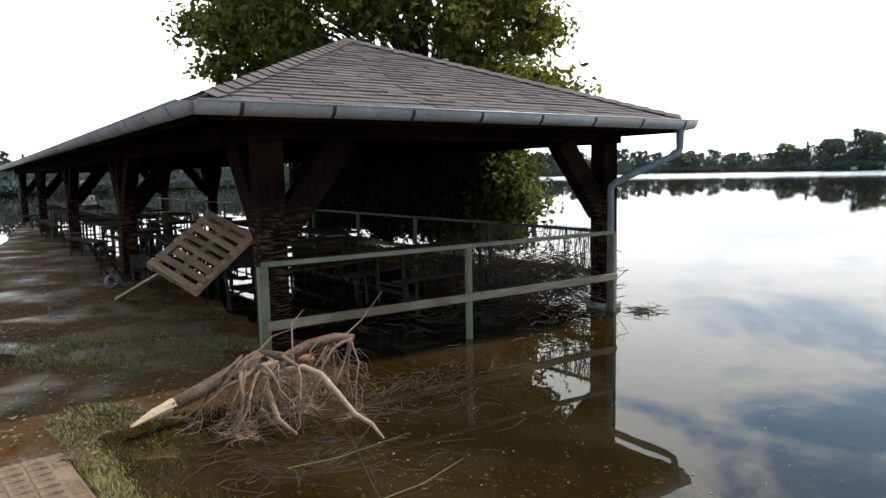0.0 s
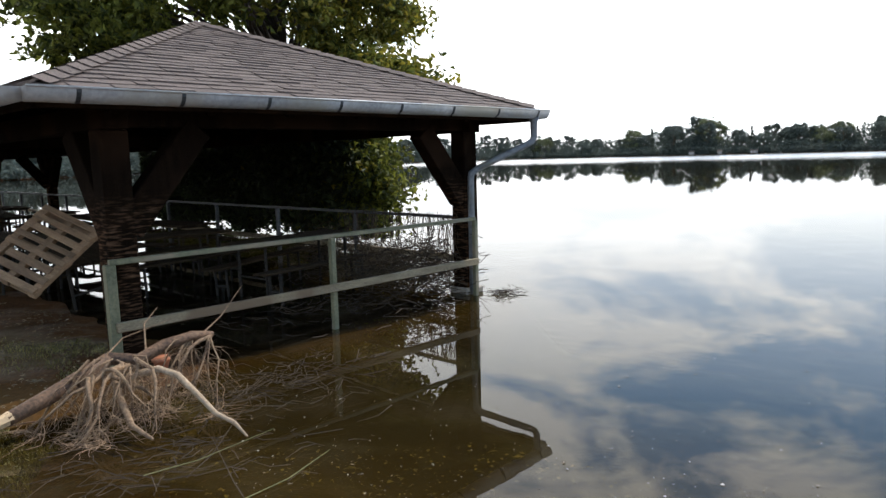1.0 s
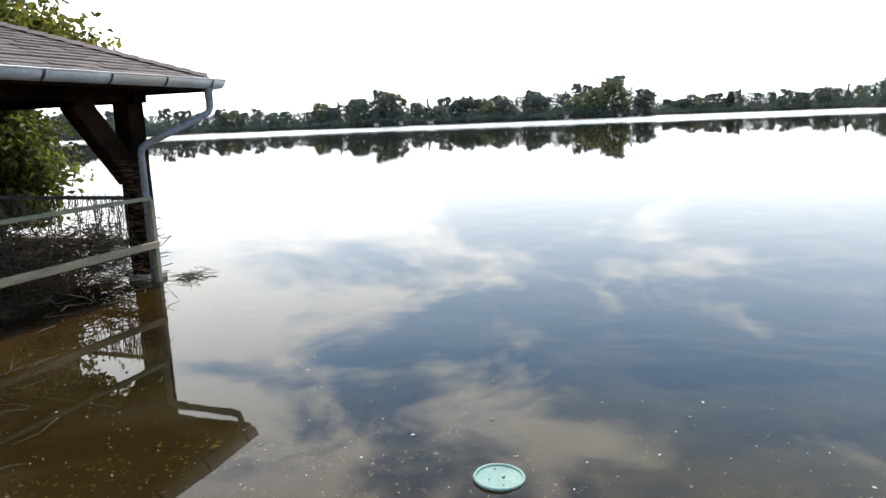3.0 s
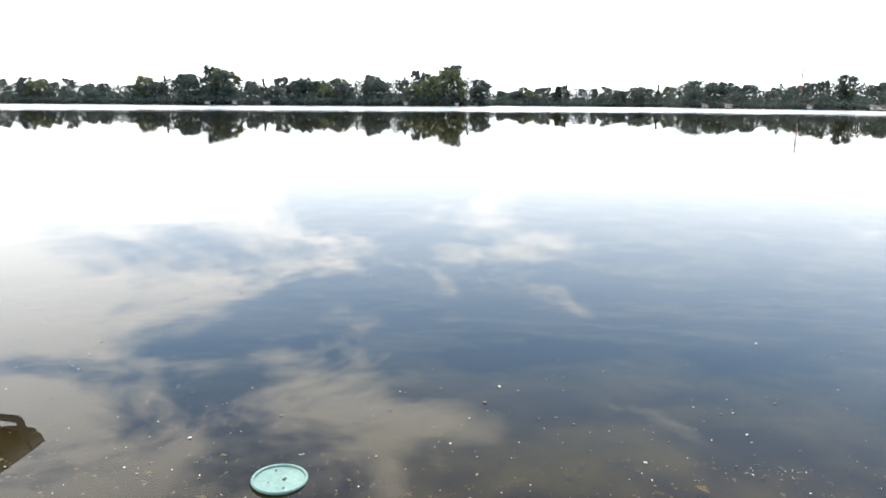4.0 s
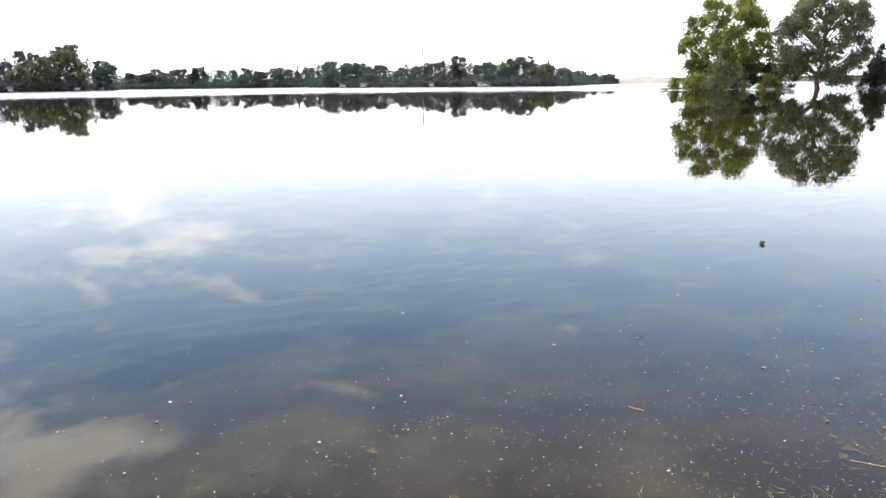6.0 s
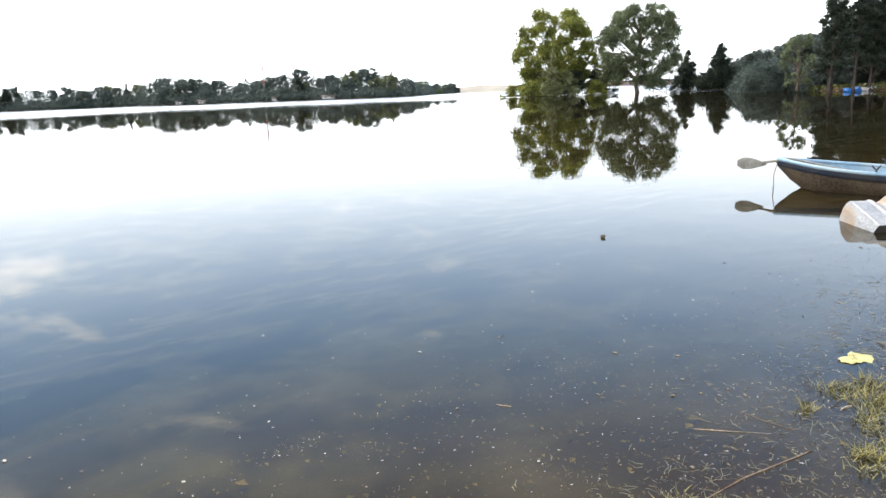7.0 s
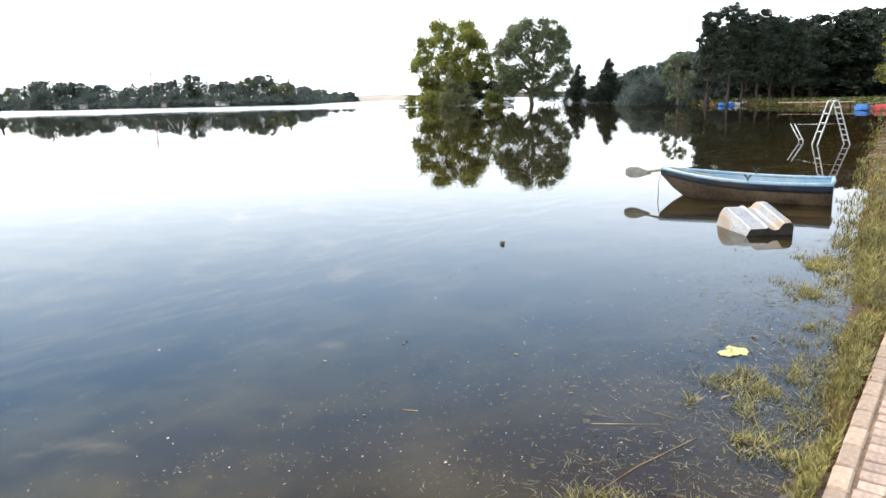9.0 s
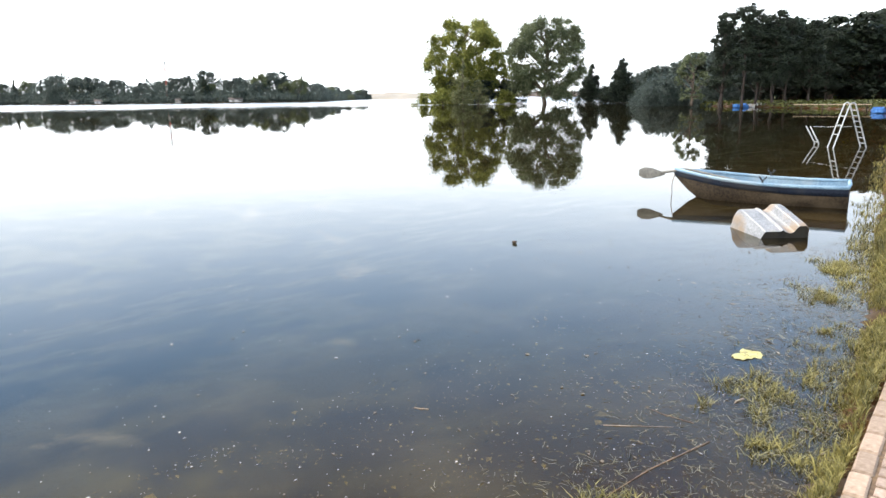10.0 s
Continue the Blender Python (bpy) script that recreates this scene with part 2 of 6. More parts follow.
M_PALE = material("grey_driftwood", (0.22, 0.15, 0.09), (0.48, 0.36, 0.24), 0.85, 5, 0.4, 50)
M_BARK = material("brown_bark", (0.05, 0.035, 0.025), (0.17, 0.12, 0.085), 0.9, 6, 0.6, 40)
M_BARKD = material("dark_pine_bark", (0.02, 0.015, 0.012), (0.075, 0.052, 0.04), 0.9, 6, 0.6, 40)
M_PALLET = material("weathered_pallet_wood", (0.16, 0.09, 0.048), (0.38, 0.24, 0.135), 0.85, 4, 0.4, 40, stretch=(1, 5, 5), object_random=0.25)
M_LEAF = leaf_material("olive_green_leaves", (0.030, 0.042, 0.008), (0.21, 0.22, 0.036), 0.5)
M_LEAFD = leaf_material("shade_dark_leaves", (0.006, 0.011, 0.004), (0.045, 0.062, 0.018), 0.25)
M_LEAFY = leaf_material("yellowing_leaves", (0.07, 0.085, 0.015), (0.26, 0.22, 0.03), 0.5)
# haze of distance is mixed into this pale bluish leaf colour
M_FAR = leaf_material("hazed_wood_leaves", (0.062, 0.080, 0.070), (0.098, 0.120, 0.100), 0.35)
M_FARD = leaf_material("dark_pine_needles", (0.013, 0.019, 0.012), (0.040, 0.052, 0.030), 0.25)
M_WILLOW = leaf_material("grey_green_willow_leaves", (0.06, 0.075, 0.036), (0.20, 0.22, 0.12), 0.5)
M_GRASS = leaf_material("trampled_grass_blades", (0.075, 0.068, 0.017), (0.33, 0.275, 0.085), 0.3)


def flooded_timber():
    """Dark post timber with pale silt rings left by the falling water, up to the flood line."""
    m = M_TIMBER.copy()
    m.name = "silt_marked_timber"
    n, l = m.node_tree.nodes, m.node_tree.links
    b = n["Principled BSDF"]
    old = b.inputs["Base Color"].links[0].from_socket
    tc = n.new("ShaderNodeTexCoord")
    sp = n.new("ShaderNodeSeparateXYZ")
    l.new(tc.outputs["Object"], sp.inputs[0])
    band = n.new("ShaderNodeMapRange")
    band.inputs["From Min"].default_value, band.inputs["From Max"].default_value = 1.62, 1.28
    l.new(sp.outputs["Z"], band.inputs["Value"])
    mp = n.new("ShaderNodeMapping")
    mp.inputs["Scale"].default_value = (4.5, 4.5, 30)
    l.new(tc.outputs["Object"], mp.inputs["Vector"])
    nz = n.new("ShaderNodeTexNoise")
    nz.inputs["Scale"].default_value, nz.inputs["Detail"].default_value = 1.6, 6.0
    l.new(mp.outputs["Vector"], nz.inputs["Vector"])
    rp = n.new("ShaderNodeValToRGB")
    rp.color_ramp.elements[0].position, rp.color_ramp.elements[1].position = 0.48, 0.80
    l.new(nz.outputs["Fac"], rp.inputs["Fac"])
    mu = n.new("ShaderNodeMath")
    mu.operation = "MULTIPLY"
    l.new(rp.outputs["Color"], mu.inputs[0])
    l.new(band.outputs["Result"], mu.inputs[1])
    mx = n.new("ShaderNodeMix")
    mx.data_type = "RGBA"
    mx.inputs["B"].default_value = (0.14, 0.078, 0.045, 1)
    l.new(mu.outputs[0], mx.inputs["Factor"])
    l.new(old, mx.inputs["A"])
    l.new(mx.outputs["Result"], b.inputs["Base Color"])
    return m


M_POST = flooded_timber()


# ---- building helpers ----
def thing(name, label, category, m=Matrix(), group="", kind=""):
    ob = new(name)
    ob.empty_display_size = 0.2
    ob.matrix_world = m
    return tagged(ob, label, category, group, kind)


def mesh_of(name, verts, faces, mat, smooth=False):
    me = bpy.data.meshes.new(name)
    me.from_pydata([tuple(v) for v in verts], [], [tuple(f) for f in faces])
    me.materials.append(mat)
    if smooth:
        me.polygons.foreach_set("use_smooth", [True] * len(me.polygons))
    me.update()
    return me


def part(name, bm, mat, parent=None, label="", smooth=False):
    """Link a bmesh as one mesh object under a thing."""
    me = bpy.data.meshes.new(name)
    bmesh.ops.recalc_face_normals(bm, faces=bm.faces)
    bm.to_mesh(me)
    bm.free()
    me.materials.append(mat)
    if smooth:
        me.polygons.foreach_set("use_smooth", [True] * len(me.polygons))
    ob = new(name, me)
    ob.parent = parent
    return tagged(ob, label)


def hang(name, me, parent, label="", m=None):
    ob = new(name, me)
    ob.parent = parent
    if m is not None:
        ob.matrix_basis = m
    return tagged(ob, label)


def box(bm, cx, cy, cz, sx, sy, sz, m=None, bevel=0.0):
    b2 = bmesh.new()
    bmesh.ops.create_cube(b2, size=1.0, matrix=Matrix.Translation((cx, cy, cz)) @ Matrix.Diagonal((sx, sy, sz, 1)))
    if bevel:
        bmesh.ops.bevel(b2, geom=b2.edges[:], offset=bevel, segments=1, affect="EDGES")
    if m is not None:
        b2.transform(m)
    me = bpy.data.meshes.new("tmp")
    b2.to_mesh(me)
    b2.free()
    bm.from_mesh(me)
    bpy.data.meshes.remove(me)
    return bm


def beam(bm, p0, p1, w, h, bevel=0.008, up=(0, 0, 1)):
    """A squared timber or bar from p0 to p1, w wide and h deep."""
    p0, p1 = Vector(p0), Vector(p1)
    y = (p1 - p0)
    n = y.length
    y.normalize()
    upv = Vector(up)
    if abs(y.dot(upv)) > 0.98:
        upv = Vector((1, 0, 0))
    x = y.cross(upv).normalized()
    z = x.cross(y)
    m = Matrix((x, y, z)).transposed().to_4x4()
    m.translation = (p0 + p1) / 2
    return box(bm, 0, 0, 0, w, n, h, m, bevel)


def tube(bm, pts, radii, sides=8, cap=True):
    """A round bar along points, with a radius at each."""
    rings = []
    pts = [Vector(p) for p in pts]
    prev = None
    for i, p in enumerate(pts):
        d = (pts[min(i + 1, len(pts) - 1)] - pts[max(i - 1, 0)]).normalized()
        ref = Vector((0, 0, 1)) if abs(d.z) < 0.9 else Vector((1, 0, 0))
        x = d.cross(ref).normalized() if prev is None else (prev - d * prev.dot(d)).normalized()
        prev = x
        y = d.cross(x)
        r = radii[i] if hasattr(radii, "__len__") else radii
        rings.append([bm.verts.new(p + (x * math.cos(k * math.tau / sides) + y * math.sin(k * math.tau / sides)) * r) for k in range(sides)])
    for r0, r1 in zip(rings, rings[1:]):
        for k in range(sides):
            bm.faces.new((r0[k], r0[(k + 1) % sides], r1[(k + 1) % sides], r1[k]))
    if cap and sides > 2:
        bm.faces.new(rings[0][::-1])
        bm.faces.new(rings[-1])
    return bm


def smoothstep(a, b, x):
    t = np.clip((x - a) / (b - a), 0, 1)
    return t * t * (3 - 2 * t)


# ---- plan ----
HALL = (-1.92, 5.75)                     # outer corner of the eaves nearest to the path
HALL_TURN = math.degrees(math.atan2(0.568, 0.823))
U, V = np.array((0.823, 0.568)), np.array((-0.568, 0.823))
HALL_W, HALL_L, EAVE, RIDGE = 6.14, 34.0, 2.44, 3.75


def hall_uv(x, y):
    dx, dy = x - HALL[0], y - HALL[1]
    return dx * U[0] + dy * U[1], dx * V[0] + dy * V[1]


# near shore: a line along the path; far shore: distance by bearing
KERB = ((-2.45, 4.30), (3.15, -2.33))    # the path's kerb towards the lake


def inland(x, y):
    """Metres on the land side of the kerb line (negative: towards the lake)."""
    dx, dy = KERB[1][0] - KERB[0][0], KERB[1][1] - KERB[0][1]
    n = math.hypot(dx, dy)
    along_path = ((x - KERB[0][0]) * dy - (y - KERB[0][1]) * dx) / n
    beach = (x - 3.2) * -0.633 - (y + 2.0) * 0.774 - 0.38
    return np.maximum(along_path, beach)


BEARINGS = (-60, -40, -25, -10, 5, 18, 24, 29, 38, 46, 51, 53, 60, 66, 68.5, 71, 76, 82, 87, 89.5, 96, 103, 108, 113, 116.5, 122, 127, 130)
SHORES = (95, 108, 118, 160, 230, 290, 280, 265, 262, 262, 280, 330, 318, 320, 285, 268, 258, 245, 245, 330, 370, 420, 350, 220, 99, 87, 80, 70)


def far_shore(az):
    return np.interp(az, BEARINGS, SHORES)


def ground_height(x, y):
    x, y = np.asarray(x, float), np.asarray(y, float)
    r = np.hypot(x, y)
    az = np.degrees(np.arctan2(x, y))
    s = inland(x, y)
    u, v = hall_uv(x, y)
    wig = 0.18 * np.sin(x * 1.7 + y * 0.6) + 0.12 * np.sin(x * 3.9 - y * 2.7)
    # land behind the kerb, sloping bank, lake bed
    near = 0.10 + 0.03 * np.clip(s - 1.5, 0, 25)
    near = near - 0.07 * smoothstep(0.02, 0.12, s) * (1 - smoothstep(2.1, 2.45, s))
    near = near - 0.14 * smoothstep(-0.04, 0.34 - 0.18 * smoothstep(0.0, 2.0, x), -s + wig * 0.12) - 0.32 * smoothstep(0.8, 3.0, -s) - 1.6 * smoothstep(3, 14, -s)
    # muddy yard and flooded hall floor
    yard = 0.07 - 0.10 * smoothstep(0.4, 1.8, u) - 0.05 * smoothstep(1.8, 6.0, u)
    in_yard = smoothstep(-0.55, -0.10, v + 0.12 * np.sin(u * 3)) * (1 - smoothstep(5.6, 6.6, u)) * (1 - smoothstep(0.0, 3.0, v - 16.5 - 13.0 * smoothstep(-1.0, 0.6, u)))
    near = near * (1 - in_yard) + yard * in_yard
    shore = far_shore(az)
    fr = smoothstep(-6, 4, r - shore)
    front = ((az > -62) & (az < 131)).astype(float)
    isle = np.maximum(1 - np.hypot((x - 138) / 15, (y + 23) / 10), 0)
    near = near + 2.4 * np.minimum(isle, 0.75) * (isle > 0)
    return near * (1 - fr * front) + (0.5 + 3.0 * smoothstep(20, 300, r - shore)) * fr * front


def build_ground():
    """One sheet: fine near the camera's bank, wider and wider to the horizon."""
    def ticks(n):
        k = np.linspace(-1, 1, n)
        return np.sign(k) * (30 * np.abs(k) + 2600 * np.abs(k) ** 13)
    xs, ys = ticks(421) + 1.0, ticks(421) + 2.0
    gx, gy = np.meshgrid(xs, ys)
    gz = ground_height(gx, gy)
    r = np.hypot(gx, gy)
    fine = np.array([noise.noise((px * 2.1, py * 2.1, 0.3)) for px, py in zip(gx.ravel(), gy.ravel())]).reshape(gx.shape)
    gz = gz + 0.018 * fine * (r < 40)
    verts = np.stack([gx.ravel(), gy.ravel(), gz.ravel()], 1)
    n = len(xs)
    i = np.arange(n * n).reshape(n, n)
    faces = np.stack([i[:-1, :-1].ravel(), i[:-1, 1:].ravel(), i[1:, 1:].ravel(), i[1:, :-1].ravel()], 1)
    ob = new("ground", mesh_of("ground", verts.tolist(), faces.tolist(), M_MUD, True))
    return tagged(ob, "muddy lake bank with silt and wet patches", "ground", kind="structure")


build_ground()
k = 2500
lake = new("water", mesh_of("water", [(-k, -k, 0), (k, -k, 0), (k, k, 0), (-k, k, 0)], [(0, 1, 2, 3)], M_WATER))
lake.visible_shadow = False
tagged(lake, "calm flooded lake mirroring clouds and far trees", "water", kind="structure")


# ---- the picnic hall ----
hall_m = pose(HALL[0], HALL[1], 0, 0, 0, HALL_TURN)
hall = thing("picnic_hall", "open timber picnic hall with shingled hip roof, flooded floor", "pavilion", hall_m)
POSTS_V = (0.55, 7.4, 14.4, 22.3, 30.5)        # posts beside the path
LAKE_V = (0.55, 17.8, 24.4, 31.0)         # posts on the lake side
POST_L, POST_R = 0.72, 5.30
PLATE = 2.16


def build_roof():
    W2, H = HALL_W / 2, RIDGE - EAVE
    c = [(0, 0, EAVE), (HALL_W, 0, EAVE), (HALL_W, HALL_L, EAVE), (0, HALL_L, EAVE), (W2 + 0.1, 3.6, RIDGE), (W2 + 0.1, HALL_L - 3.6, RIDGE)]
    top = [(x, y, z + 0.02) for x, y, z in c]
    low = [(x, y, z - 0.05) for x, y, z in c]
    v = top + low
    f = [(0, 1, 4), (1, 2, 5, 4), (2, 3, 5), (3, 0, 4, 5), (7, 6, 10), (8, 7, 10, 11), (9, 8, 11), (6, 9, 11, 10),
         (0, 6, 7, 1), (1, 7, 8, 2), (2, 8, 9, 3), (3, 9, 6, 0)]
    roof = hang("roof", mesh_of("roof", v, f, M_DECK), hall, "boarded hip roof under shingles, boards coloured near black for shade")
    # shingle courses on each of the four slopes
    near, rest_v, rest_f = [], [], []
    slopes = [(c[0], c[1], c[4], c[4]), (c[3], c[0], c[5], c[4]), (c[1], c[2], c[4], c[5]), (c[2], c[3], c[5], c[5])]
    rng = random.Random(4)
    sw, sh = 0.34, 0.145
    for si, (p0, p1, q0, q1) in enumerate(slopes):
        p0, p1, q0, q1 = map(Vector, (p0, p1, q0, q1))
        ex = (p1 - p0).normalized()
        n = ex.cross(q0 - p0)
        if n.z < 0:
            n = -n
        n.normalize()
        ey = n.cross(ex)
        depth = (q0 - p0).dot(ey)
        width = (p1 - p0).length
        a0, a1 = (q0 - p0).dot(ex), (q1 - p0).dot(ex)
        if si == 1:
            a0, a1 = (q1 - p0).dot(ex), (q0 - p0).dot(ex)
            a0, a1 = min(a0, a1), max(a0, a1)
        rows = int(depth / sh)
        for r in range(rows + 1):
            y0, y1 = r * sh - 0.02, min((r + 1) * sh + 0.02, depth)
            lo, hi = a0 * max(y0, 0) / depth, width + (a1 - width) * max(y0, 0) / depth
            lo1, hi1 = a0 * y1 / depth, width + (a1 - width) * y1 / depth
            x = lo - (rng.random() * sw)
            while x < hi:
                x2 = x + sw - 0.010
                b0, b1 = max(x, lo), min(x2, hi)
                t0, t1 = max(x, lo1), min(x2, hi1)
                if b1 - b0 > 0.03:
                    t0, t1 = min(t0, b1), max(t1, b0)
                    if t1 < t0:
                        t0 = t1 = (t0 + t1) / 2
                    lift = 0.030 + rng.random() * 0.012
                    quad = [p0 + ex * b0 + ey * y0 + n * lift, p0 + ex * b1 + ey * y0 + n * (lift + rng.uniform(-.004, .004)),
                            p0 + ex * t1 + ey * y1 + n * 0.022, p0 + ex * t0 + ey * y1 + n * 0.022]
                    drop = [q - n * 0.022 for q in quad[:2]]
                    near.append((si, r, quad, drop))
                x += sw
    near.sort(key=lambda s: (s[0] != 0, s[1], s[2][0].y))
    for k, (si, r, quad, drop) in enumerate(near):
        vs = quad + drop
        fs = [(0, 1, 2, 3), (4, 5, 1, 0)]
        if k < 300:
            o = sum(quad, Vector()) / 4
            hang("shingle", mesh_of("shingle", [q - o for q in vs], fs, M_SHINGLE), roof, m=Matrix.Translation(o))
        else:
            b = len(rest_v)
            rest_v += vs
            rest_f += [tuple(i + b for i in q) for q in fs]
    field = hang("shingle_field", mesh_of("shingle_field", rest_v, rest_f, M_SHINGLE_J), roof, "overlapping weathered brown bitumen shingles")
    tagged(field, kind="stuff")
    # hip and ridge caps
    for p, q, nm in ((c[0], c[4], "hip_cap"), (c[1], c[4], "hip_cap"), (c[3], c[5], "hip_cap"), (c[2], c[5], "hip_cap"), (c[4], c[5], "ridge_cap")):
        p, q = Vector(p), Vector(q)
        d = (q - p).normalized()
        side = d.cross(Vector((0, 0, 1))).normalized()
        cnt = int((q - p).length / 0.2)
        for i in range(cnt):
            s0 = p + (q - p) * (i / cnt) + Vector((0, 0, 0.075 + 0.008))
            s1 = p + (q - p) * ((i + 1.15) / cnt) + Vector((0, 0, 0.068))
            dn = Vector((0, 0, -0.055))
            bm = bmesh.new()
            vs = [bm.verts.new(t) for t in (s0 + side * .13 + dn, s0, s0 - side * .13 + dn, s1 + side * .13 + dn, s1, s1 - side * .13 + dn)]
            bm.faces.new((vs[0], vs[1], vs[4], vs[3]))
            bm.faces.new((vs[1], vs[2], vs[5], vs[4]))
            part(nm, bm, M_SHINGLE, roof)
    # edge boards
    for p, q in ((c[0], c[1]), (c[1], c[2]), (c[3], c[0])):
        bm = bmesh.new()
        beam(bm, Vector(p) + Vector((0, 0, -0.07)), Vector(q) + Vector((0, 0, -0.07)), 0.03, 0.16)
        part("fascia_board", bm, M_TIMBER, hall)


def build_gutter(p, q, out, drop=0.0):
    """Half-round zinc gutter with a rolled lip, brackets and joints."""
    p, q, out = Vector(p), Vector(q), Vector(out)
    bm = bmesh.new()
    n, rad = 10, 0.095
    rings = []
    for end in (p, q):
        ring = []
        for k in range(n + 1):
            a = math.pi * k / n
            ring.append(bm.verts.new(end + out * (0.02 + rad - rad * math.cos(a)) + Vector((0, 0, -rad * 1.15 * math.sin(a)))))
        rings.append(ring)
    for k in range(n):
        bm.faces.new((rings[0][k], rings[0][k + 1], rings[1][k + 1], rings[1][k]))
    for ring in rings:
        bm.faces.new(ring)
    g = part("gutter", bm, M_ZINC, hall, "half-round grey zinc rain gutter", True)
    bm = bmesh.new()
    lip = out * (0.02 + 2 * rad)
    tube(bm, [p + lip, q + lip], 0.011, 6)
    part("lip", bm, M_ZINC, g, "rolled bright zinc edge", True)
    ln = (q - p).length
    d = (q - p).normalized()
    cnt = int(ln / 0.86)
    for i in range(cnt + 1):
        s = p + d * (0.35 + i * (ln - 0.6) / cnt)
        bm = bmesh.new()
        pts = []
        for k in range(0, n + 1):
            a = math.pi * k / n
            pts.append(s + out * (0.02 + rad - (rad + 0.004) * math.cos(a)) + Vector((0, 0, -(rad * 1.15 + 0.004) * math.sin(a))))
        for k in range(n):
            a, b = pts[k], pts[k + 1]
            vs = [bm.verts.new(t) for t in (a - d * .018, a + d * .018, b + d * .018, b - d * .018)]
            bm.faces.new(vs)
        part("bracket", bm, M_ZINC_D, g, "dark gutter bracket")


def build_hall():
    build_roof()
    GZ = EAVE - 0.01
    build_gutter((-0.10, -0.02, GZ), (HALL_W + 0.05, -0.02, GZ), (0, -1, 0))
    build_gutter((-0.02, -0.10, GZ), (-0.02, HALL_L, GZ), (-1, 0, 0))
    build_gutter((HALL_W + 0.02, 0.0, GZ), (HALL_W + 0.02, HALL_L, GZ), (1, 0, 0))
    bm = bmesh.new()
    tube(bm, [(5.97, -0.12, GZ - 0.06), (5.97, -0.12, GZ - 0.16), (5.97, -0.12, 2.09), (5.95, -0.105, 2.03), (5.88, -0.06, 1.98), (5.30, 0.31, 1.68), (5.23, 0.355, 1.62), (5.22, 0.36, 1.55), (5.22, 0.36, 0.0)],
         [0.085, 0.05, 0.045, 0.046, 0.044, 0.044, 0.046, 0.044, 0.044], 10)
    part("downpipe", bm, M_PIPE, hall, "grey zinc downpipe with two bends", True)
    # posts with knee braces
    for u, inward, row in ((POST_L, 1, POSTS_V), (POST_R, -1, LAKE_V)):
        for i, v in enumerate(row):
            bm = bmesh.new()
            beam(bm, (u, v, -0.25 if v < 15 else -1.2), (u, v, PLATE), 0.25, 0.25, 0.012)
            post = part("post", bm, M_POST, hall, "thick dark square timber post, the hall's shade in its colour")
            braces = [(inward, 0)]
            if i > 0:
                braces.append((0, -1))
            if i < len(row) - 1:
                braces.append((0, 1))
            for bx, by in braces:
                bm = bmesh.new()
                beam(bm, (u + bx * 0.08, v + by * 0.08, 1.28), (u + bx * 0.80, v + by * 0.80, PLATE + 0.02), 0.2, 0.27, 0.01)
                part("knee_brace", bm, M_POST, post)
            if u == POST_R:
                bm = bmesh.new()
                box(bm, u, v, -0.10, 0.34, 0.34, 0.36, None, 0.02)
                part("footing", bm, M_CONC, post, "concrete post footing")
    for u in (POST_L, POST_R):
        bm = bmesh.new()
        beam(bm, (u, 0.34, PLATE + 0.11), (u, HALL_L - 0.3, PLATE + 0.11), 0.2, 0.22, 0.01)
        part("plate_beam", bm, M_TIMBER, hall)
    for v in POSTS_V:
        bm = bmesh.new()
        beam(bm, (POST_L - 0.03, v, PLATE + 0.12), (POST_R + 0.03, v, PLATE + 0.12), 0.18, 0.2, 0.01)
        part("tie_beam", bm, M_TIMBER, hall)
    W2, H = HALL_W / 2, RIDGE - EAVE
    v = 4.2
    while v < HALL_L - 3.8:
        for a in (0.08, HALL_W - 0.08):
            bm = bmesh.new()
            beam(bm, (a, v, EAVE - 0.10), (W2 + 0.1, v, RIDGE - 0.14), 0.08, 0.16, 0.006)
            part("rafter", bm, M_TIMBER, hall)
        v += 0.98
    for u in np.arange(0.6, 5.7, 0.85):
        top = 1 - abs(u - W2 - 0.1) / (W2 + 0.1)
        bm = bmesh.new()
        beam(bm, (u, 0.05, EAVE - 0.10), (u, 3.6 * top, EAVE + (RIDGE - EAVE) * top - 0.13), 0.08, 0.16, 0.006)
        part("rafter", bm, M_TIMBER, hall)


M_CONC = material("stained_concrete", (0.20, 0.17, 0.13), (0.42, 0.37, 0.30), 0.85, 3, 0.3, 40)
build_hall()

# ---- railings of the hall ----
def build_railing(name, label, pts, spacing, mat):
    """Square steel posts with a flat top rail and a wooden middle rail."""
    r = thing(name, label, "railing", hall_m)
    for (u0, v0), (u1, v1) in zip(pts, pts[1:]):
        n = max(1, round(math.hypot(u1 - u0, v1 - v0) / spacing))
        for i in range(n + 1):
            if i == 0 and (u0, v0) != pts[0]:
                continue
            t = i / n
            bm = bmesh.new()
            x, y = u0 + (u1 - u0) * t, v0 + (v1 - v0) * t
            s = 0.085 if (i == 0) else 0.06
            beam(bm, (x, y, -0.5), (x, y, 1.01), s, s, 0.006)
            part("post", bm, mat, r)
        bm = bmesh.new()
        beam(bm, (u0, v0, 1.03), (u1, v1, 1.03), 0.06, 0.045, 0.006)
        part("top_rail", bm, mat, r)
        bm = bmesh.new()
        beam(bm, (u0, v0 - 0.05, 0.47), (u1, v1 - 0.05, 0.47), 0.045, 0.085, 0.008)
        part("middle_rail", bm, M_RAILW, r, "weathered grey wooden rail")
    return r


build_railing("railing", "faded green steel railing at the end of the hall", [(0.53, 0.28), (5.17, 0.26)], 2.32, M_PAINT)
build_railing("railing", "dark steel railing along the lake side", [(5.22, 0.60), (5.12, HALL_L)], 2.3, M_ZINC_D)


